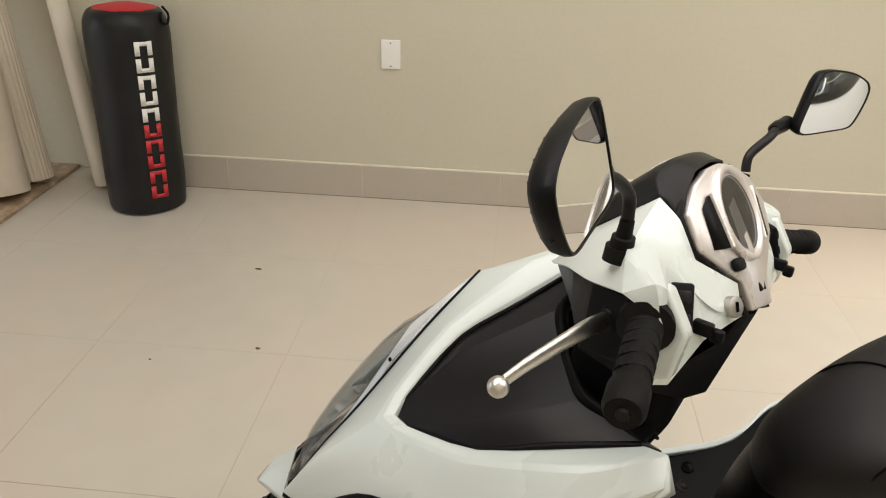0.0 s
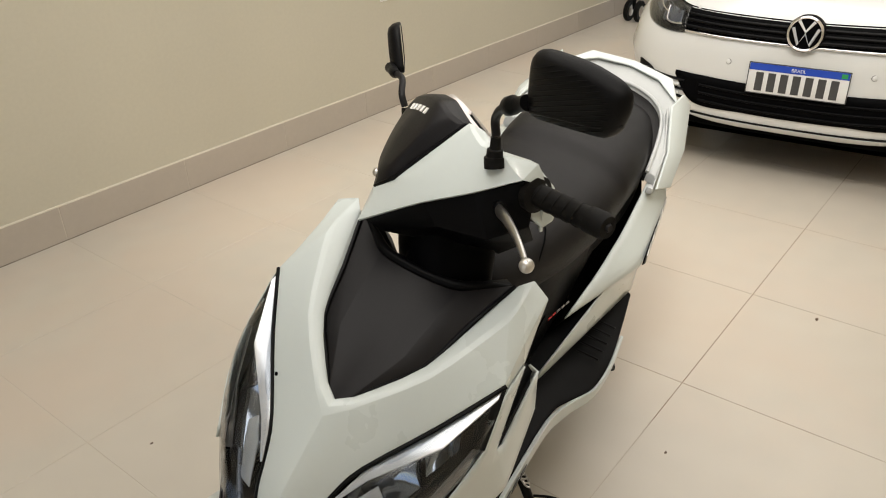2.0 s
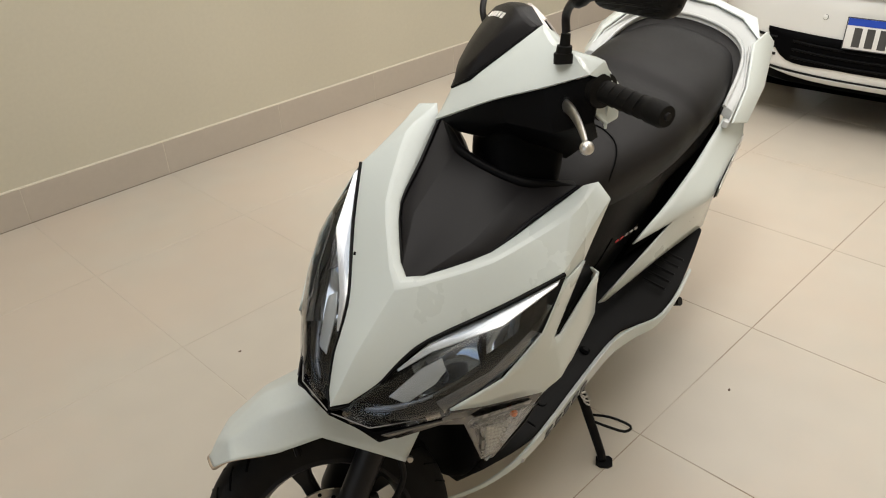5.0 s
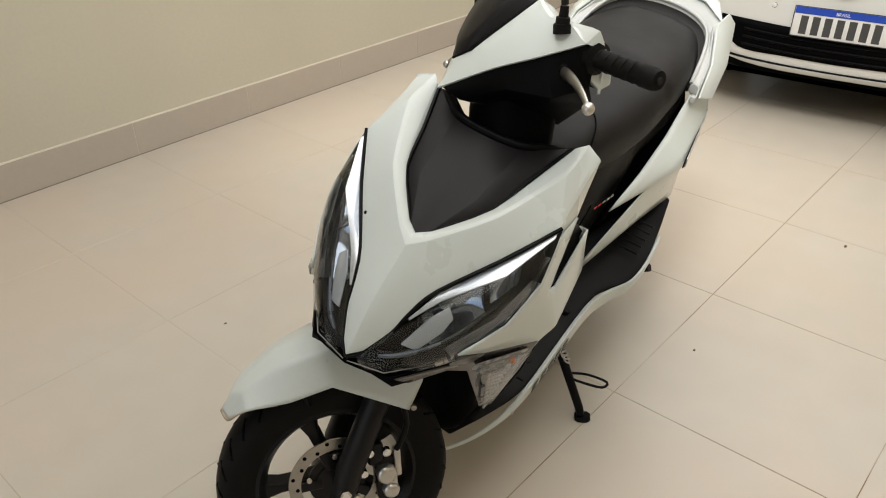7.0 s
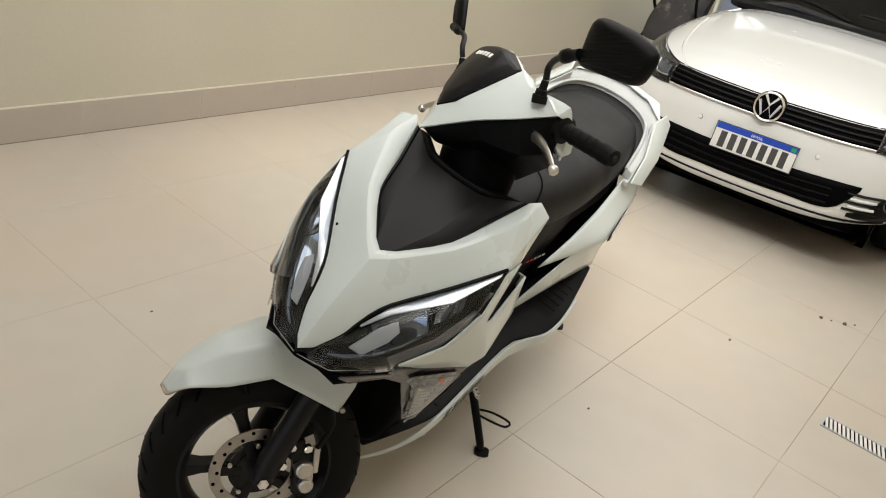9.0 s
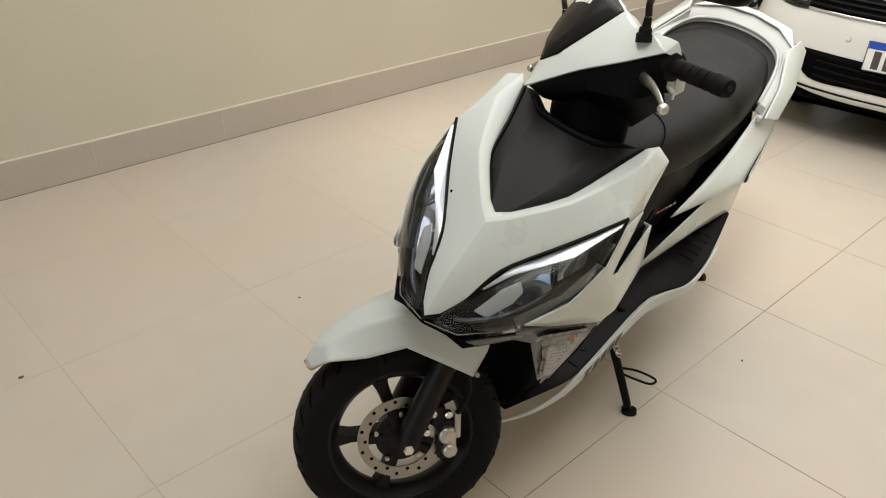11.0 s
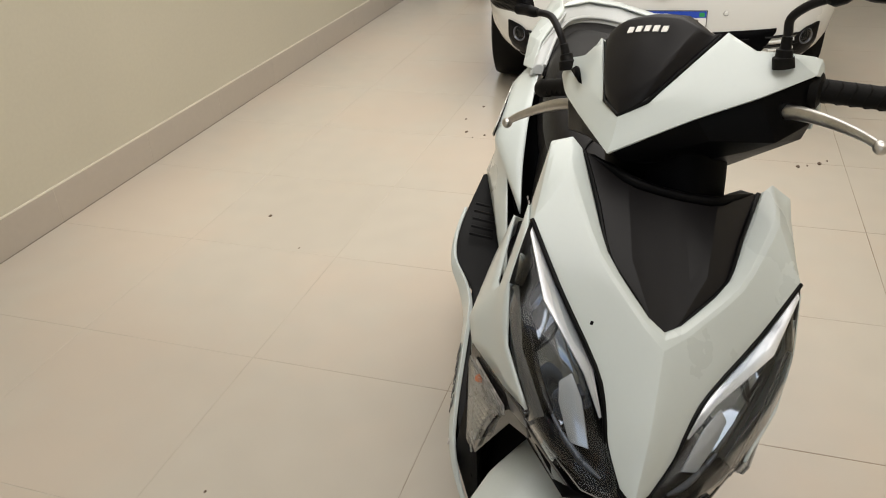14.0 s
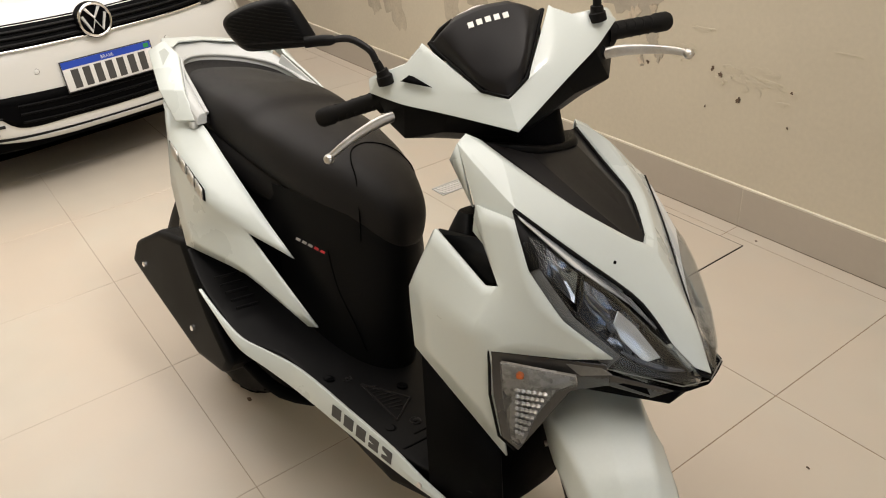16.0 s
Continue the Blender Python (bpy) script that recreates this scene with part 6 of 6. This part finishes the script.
def bag_mark(u, v, du, dv, material):
    """A printed patch on the bag: u round it in metres, v up."""
    n, bm = 6, bmesh.new()
    rows = []
    for k in range(n + 1):
        a = (u - du / 2 + du * k / n) / 0.161
        rows.append([bm.verts.new((0.1650 * math.sin(a) * -1, 0.1650 * math.cos(a), v + s * dv / 2)) for s in (-1, 1)])
    for a, b in zip(rows, rows[1:]):
        bm.faces.new((a[0], b[0], b[1], a[1]))
    return part("print_mark", bm, material, bag, "", 60, [("SOLIDIFY", dict(thickness=0.0015, offset=0))])


# ten printed blocks, five red below and five white above, each two strokes and a bridge
for k in range(10):
    v = 0.100 + 0.0650 * k
    m_ = M_RED if k < 5 else M_PRINT
    bag_mark(0.086 - 0.018, v, 0.019, 0.054, m_)
    bag_mark(0.086 + 0.030, v, 0.019, 0.054, m_)
    bag_mark(0.086 + 0.006, v + 0.018 * (1 if k % 2 else -1), 0.032, 0.016, m_)

# rolled mats and a pale tube on a stone slab in the recess
slab = thing("stone_slab", pose(1.25, 0.45, 0.0), "brown polished stone slab lying on the tiled floor", "stone slab")
part("slab", box(-0.46, 0.46, -0.585, 0.62, 0.0, 0.018, 0.004), M_GRANITE, slab)


def rolled(name, foot, top, radius, ribs, material, label, category):
    d = Vector(top) - Vector(foot)
    q = d.to_track_quat("Z", "Y").to_matrix().to_4x4()
    o = thing(name, Matrix.Translation(foot) @ q, label, category, "rolls leaning on the wall" if ribs else "")
    n = max(48, ribs * 4)
    h = d.length
    rings = []
    for z, k in ((0, 0.97), (0.006, 1.0), (h * 0.5, 1.0), (h, 1.0)):
        rings.append([((radius * k + (0.0035 if ribs and (i // 2) % 2 else 0)) * math.cos(2 * math.pi * i / n), (radius * k + (0.0035 if ribs and (i // 2) % 2 else 0)) * math.sin(2 * math.pi * i / n), z) for i in range(n)])
    part("roll", loft(rings), material, o, "", 30)
    sp_ = [((radius - 0.004) * (1 - 0.11 * t / 6.28) * math.cos(t), (radius - 0.004) * (1 - 0.11 * t / 6.28) * math.sin(t), h + 0.002) for t in np.linspace(0, 36, 160)]
    part("rolled_edge", tube(sp_, 0.0035, 5), material, o)
    return o


rolled("rolled_mat", (0.855, 0.115, 0.040), (1.04, -0.055, 1.30), 0.072, 26, M_MAT, "ribbed beige mat rolled up standing on stone slab", "mat")
rolled("rolled_mat", (0.895, 0.290, 0.040), (1.09, 0.02, 1.30), 0.105, 0, M_MAT, "smooth cream mat rolled up standing on stone slab", "mat")
rolled("pale_tube", (0.560, 0.075, 0.020), (0.665, 0.045, 1.45), 0.040, 0, M_TUBE, "pale cream cardboard tube leaning beside the bag", "tube")

# floor drain
drain = thing("floor_drain", pose(-2.808, 3.352, 0.0), "narrow slotted white metal floor drain", "drain")
part("well", box(-0.040, 0.040, -0.265, 0.265, 0.0002, 0.0012), M_DARK, drain, "", 0)
part("frame", merge(box(-0.040, -0.034, -0.265, 0.265, 0.0, 0.004), box(0.034, 0.040, -0.265, 0.265, 0.0, 0.004), box(-0.034, 0.034, -0.265, -0.259, 0.0, 0.004), box(-0.034, 0.034, 0.259, 0.265, 0.0, 0.004)), M_RAIL, drain, "", 0)
for k in range(36):
    y = -0.252 + 0.0144 * k
    part("slat", moved(box(-0.033, 0.033, -0.0042, 0.0042, 0.0012, 0.0035), Matrix.Translation((0, y, 0)) @ pose(0, 0, 0, 0, 0, 14)), M_OUTLET, drain, "", 0)

# inspection cover let into the floor
cover = thing("inspection_cover", pose(-1.9225, 3.434, 0.0), "square tiled inspection cover with two finger holes", "cover")
for b in (box(-0.190, -0.1865, -0.190, 0.190, 0.0, 0.0012), box(0.1865, 0.190, -0.190, 0.190, 0.0, 0.0012), box(-0.1865, 0.1865, -0.190, -0.1865, 0.0, 0.0012), box(-0.1865, 0.1865, 0.1865, 0.190, 0.0, 0.0012)):
    part("gap", b, M_GROUT if len(cover.children) == 2 else M_DARK, cover, "", 0)
part("lid", box(-0.186, 0.186, -0.186, 0.186, 0.0002, 0.0030, 0.0008, 1), M_TILE, cover, "", 0)
for x in (-0.056, 0.050):
    part("finger_hole", lathe([(0.003, 0.0115), (0.0036, 0.0115)], "z", 18, (x, 0.006, 0)), M_DARK, cover, "", 0)


# folded pushchair behind the car
push = thing("pushchair", pose(-6.95, 0.42, 0.0), "dark folded pushchair with twin small wheels", "pushchair")
for y in (-0.20, 0.20):
    for dx, r in ((0.30, 0.085), (-0.35, 0.095)):
        for dy in (-0.045, 0.045):
            w_ = part("wheel", lathe([(-0.016, r * 0.75), (-0.018, r * 0.92), (-0.010, r), (0.010, r), (0.018, r * 0.92), (0.016, r * 0.75)], "y", 28, (dx, y + dy, r)), M_RUBBER, push, "grey-hubbed small wheel")
            part("hub", lathe([(-0.019, 0.02), (-0.014, r * 0.72), (0.014, r * 0.72), (0.019, 0.02)], "y", 20, (dx, y + dy, r)), M_ALU, w_)
    part("front_leg", tube([(0.30, y, 0.10), (0.28, y, 0.22), (-0.10, y * 0.95, 0.50), (-0.40, y * 0.9, 0.95)], 0.016, 12, 4), M_BLACK, push)
    part("rear_leg", tube([(-0.35, y, 0.10), (-0.20, y, 0.40), (0.05, y, 0.62), (0.15, y, 0.78)], 0.014, 12, 4), M_BLACK, push)
part("cross_bar", tube([(0.26, -0.20, 0.26), (0.27, 0.20, 0.26)], 0.014, 12), M_BLACK, push)
part("handle", tube([(-0.40, -0.18, 0.95), (-0.46, -0.15, 1.03), (-0.46, 0.15, 1.03), (-0.40, 0.18, 0.95)], 0.016, 12, 4), M_RUBBER, push)
part("seat_fabric", loft_x([(0.22, 0.15, 0.34, 0.42), (0.10, 0.185, 0.36, 0.60), (-0.10, 0.19, 0.44, 0.78), (-0.28, 0.17, 0.60, 0.92), (-0.36, 0.10, 0.80, 0.93)], 24, 3), mat("dark_fabric", (0.045, 0.043, 0.042), 0.9, var=0.4, scale=10, fine=150, bump=0.4, stain=(0.22, 0.21, 0.20), stain_amount=0.6, stain_scale=9, stain_edge=0.55), push, "dark mottled fabric seat")


# damp patches and flaking paint on the south wall
def blot(x, z, rx, rz, seed, material, lift=0.0012, spikes=0.35, name="damp_patch"):
    rnd = random.Random(seed)
    n = 40
    ring = []
    ph = [rnd.uniform(0, 6.28) for _ in range(6)]
    for k in range(n):
        a = 2 * math.pi * k / n
        q = 1 + spikes * (0.5 * math.sin(2 * a + ph[0]) + 0.4 * math.sin(3 * a + ph[1]) + 0.35 * math.sin(5 * a + ph[2]) + 0.25 * math.sin(9 * a + ph[3]) + 0.2 * math.sin(14 * a + ph[4])) + rnd.uniform(-0.06, 0.06)
        ring.append((x + rx * q * math.cos(a), z + rz * q * math.sin(a)))
    bm = loft([[(u, YB - 0.0002, v) for u, v in ring], [(u, YB - lift, v) for u, v in ring]])
    o = part(name, bm, material, None, "", 30)
    o.parent = wall_b
    return o


M_FLAKE = mat("flaking_paint", (0.55, 0.47, 0.37), 0.85, var=0.25, scale=25, fine=140, bump=0.6)
M_STAIN = mat("damp_stain", (0.47, 0.415, 0.325), 0.85, var=0.25, scale=9, fine=90, bump=0.2)
for k, (x, z, rx, rz) in enumerate(((-2.78, 0.92, 0.40, 0.22), (-3.52, 0.50, 0.060, 0.16), (-4.05, 0.45, 0.09, 0.14), (-3.32, 0.62, 0.07, 0.13), (-4.25, 0.45, 0.06, 0.10), (-3.05, 0.80, 0.20, 0.16), (-3.9, 0.85, 0.22, 0.18))):
    blot(x, z, rx, rz, 10 + k, M_STAIN)
for k, (x, z, rx, rz) in enumerate(((-2.36, 0.72, 0.095, 0.11), (-2.44, 0.78, 0.12, 0.09), (-2.285, 0.60, 0.035, 0.05), (-2.25, 0.545, 0.014, 0.030), (-2.33, 0.505, 0.010, 0.022), (-2.62, 0.80, 0.11, 0.07))):
    blot(x, z, rx, rz, 25 + k, M_PEEL, 0.0016 + 0.0003 * k, 0.45, "bare_plaster")
for k, (x, z, rx, rz) in enumerate(((-2.373, 0.672, 0.018, 0.030), (-2.40, 0.655, 0.012, 0.016), (-2.27, 0.56, 0.012, 0.012), (-2.335, 0.50, 0.016, 0.009), (-2.29, 0.70, 0.010, 0.022))):
    blot(x, z, rx, rz, 55 + k, M_FLAKE, 0.0045, 0.6, "paint_flake")
rnd_f = random.Random(5)
for k in range(26):
    x = -1.88 + rnd_f.gauss(0, 0.085)
    z = 0.545 + rnd_f.gauss(0, 0.022) - 0.10 * abs(x + 1.86)
    blot(x, z, rnd_f.uniform(0.010, 0.030), rnd_f.uniform(0.004, 0.011), 140 + k, M_WALLB, rnd_f.uniform(0.0012, 0.0026), 0.5, "paint_blister")
for k, (x, z, rx, rz) in enumerate(((-2.071, 0.669, 0.05, 0.006), (-2.12, 0.60, 0.035, 0.008), (-2.15, 0.555, 0.03, 0.016), (-1.55, 0.686, 0.03, 0.003))):
    blot(x, z, rx, rz, 170 + k, M_WALLB, 0.0018, 0.5, "paint_blister")
for k, (x, z, r) in enumerate(((-2.016, 0.544, 0.008), (-1.982, 0.529, 0.009), (-1.902, 0.457, 0.010), (-1.714, 0.529, 0.005), (-2.031, 0.402, 0.004), (-1.71, 0.411, 0.004), (-2.30, 0.505, 0.007), (-2.10, 0.575, 0.004))):
    blot(x, z, r * 0.7, r * 0.9, 70 + k, M_DUST, 0.003, 0.6, "chip")

# crumbs of dirt on the floor
for k, (x, y, r) in enumerate(((-3.016, 2.665, 0.010), (-2.682, 0.822, 0.012), (-2.469, 1.057, 0.006), (-2.140, 1.950, 0.012), (-1.025, 2.889, 0.006), (-2.136, 2.523, 0.006), (-1.328, 1.371, 0.006), (-1.724, 3.682, 0.008),
                               (-3.61, 2.862, 0.016), (-3.66, 2.95, 0.018), (-3.63, 2.90, 0.008), (-3.70, 2.985, 0.008), (-3.725, 1.351, 0.014), (-3.70, 1.45, 0.012), (-3.66, 1.40, 0.007), (-0.355, 0.708, 0.012), (-0.204, 1.298, 0.006), (-0.512, 1.200, 0.010), (-3.9, 1.30, 0.01), (-4.1, 1.34, 0.012))):
    rnd = random.Random(k)
    pts = [(x + r * rnd.uniform(0.5, 1.1) * math.cos(a), y + r * rnd.uniform(0.25, 0.7) * math.sin(a)) for a in np.linspace(0, 6.28, 9)[:-1]]
    o = part("dirt_crumb", prism(pts, "z", 0.0001, 0.0001 + r * 0.25), M_DUST, None, "small brown crumb of dirt on the tiles", 0)
    tagged(o, category="dirt", group="dirt crumbs on the floor")


# ---- tiles ----
def tile_mesh(name, lx, ly, lz, bev, material):
    bm = box(-lx / 2, lx / 2, -ly / 2, ly / 2, -lz, 0)
    top = [e for e in bm.edges if all(v.co.z > -1e-6 for v in e.verts)]
    bmesh.ops.bevel(bm, geom=top, offset=bev, segments=1, affect="EDGES")
    me = bpy.data.meshes.new(name)
    bm.to_mesh(me)
    bm.free()
    me.materials.append(material)
    return me


_tile = tile_mesh("tile", TILE - 0.0026, TILE - 0.0026, 0.012, 0.0005, M_TILE)
for i in range(-13, 5):
    for j in range(6):
        if TILE * i > X1 - 0.3:
            continue
        t = new("tile", _tile)
        t.parent = floor
        t.location = (TILE * (i + 0.5), TILE * (j + 0.5), 0.0)
_cut = tile_mesh("tile", TILE - 0.0026, YB - 6 * TILE - 0.0026, 0.012, 0.0005, M_TILE)
for i in range(-13, 4):
    t = new("tile", _cut)
    t.parent = floor
    t.location = (TILE * (i + 0.5), (YB + 6 * TILE) / 2, 0.0)
base_a = structure("baseboard_north", box(X0, 0.62, 0.0, 0.0088, 0.0, 0.1505), M_SKIRTJOINT, "row of grey skirting tiles along the cream wall")
base_b = structure("baseboard_south", box(X0, X1, YB - 0.0088, YB, 0.0, 0.1505), M_SKIRTJOINT, "row of grey skirting tiles along the damp wall")
_skirt = bpy.data.meshes.new("tile")
_bm = box(-TILE / 2 + 0.0018, TILE / 2 - 0.0018, 0, 0.010, 0.0015, 0.1505, 0.001, 1)
_bm.to_mesh(_skirt)
_bm.free()
_skirt.materials.append(M_BASE)
for i in range(-13, 4):
    if TILE * (i + 1) < 0.63:
        t = new("tile", _skirt)
        t.parent, t.location = base_a, (TILE * (i + 0.5), 0.0, 0)
    t = new("tile", _skirt)
    t.parent, t.location = base_b, (TILE * (i + 0.5), YB - 0.010, 0)
part("bead", box(X0, 0.62, 0.0, 0.0100, 0.1507, 0.1575, 0.002), M_CAULK, base_a, "pale grout bead", 0)
part("bead", box(X0, X1, YB - 0.0110, YB, 0.1507, 0.1585, 0.002), M_CAULK, base_b, "pale grout bead", 0)
# thin dark line where the skirting tiles meet the floor
part("joint", box(X0, 0.62, 0.0, 0.0112, 0.0002, 0.0028), M_JOINT, base_a, "", 0)
part("joint", box(X0, X1, YB - 0.0112, YB, 0.0002, 0.0028), M_JOINT, base_b, "", 0)
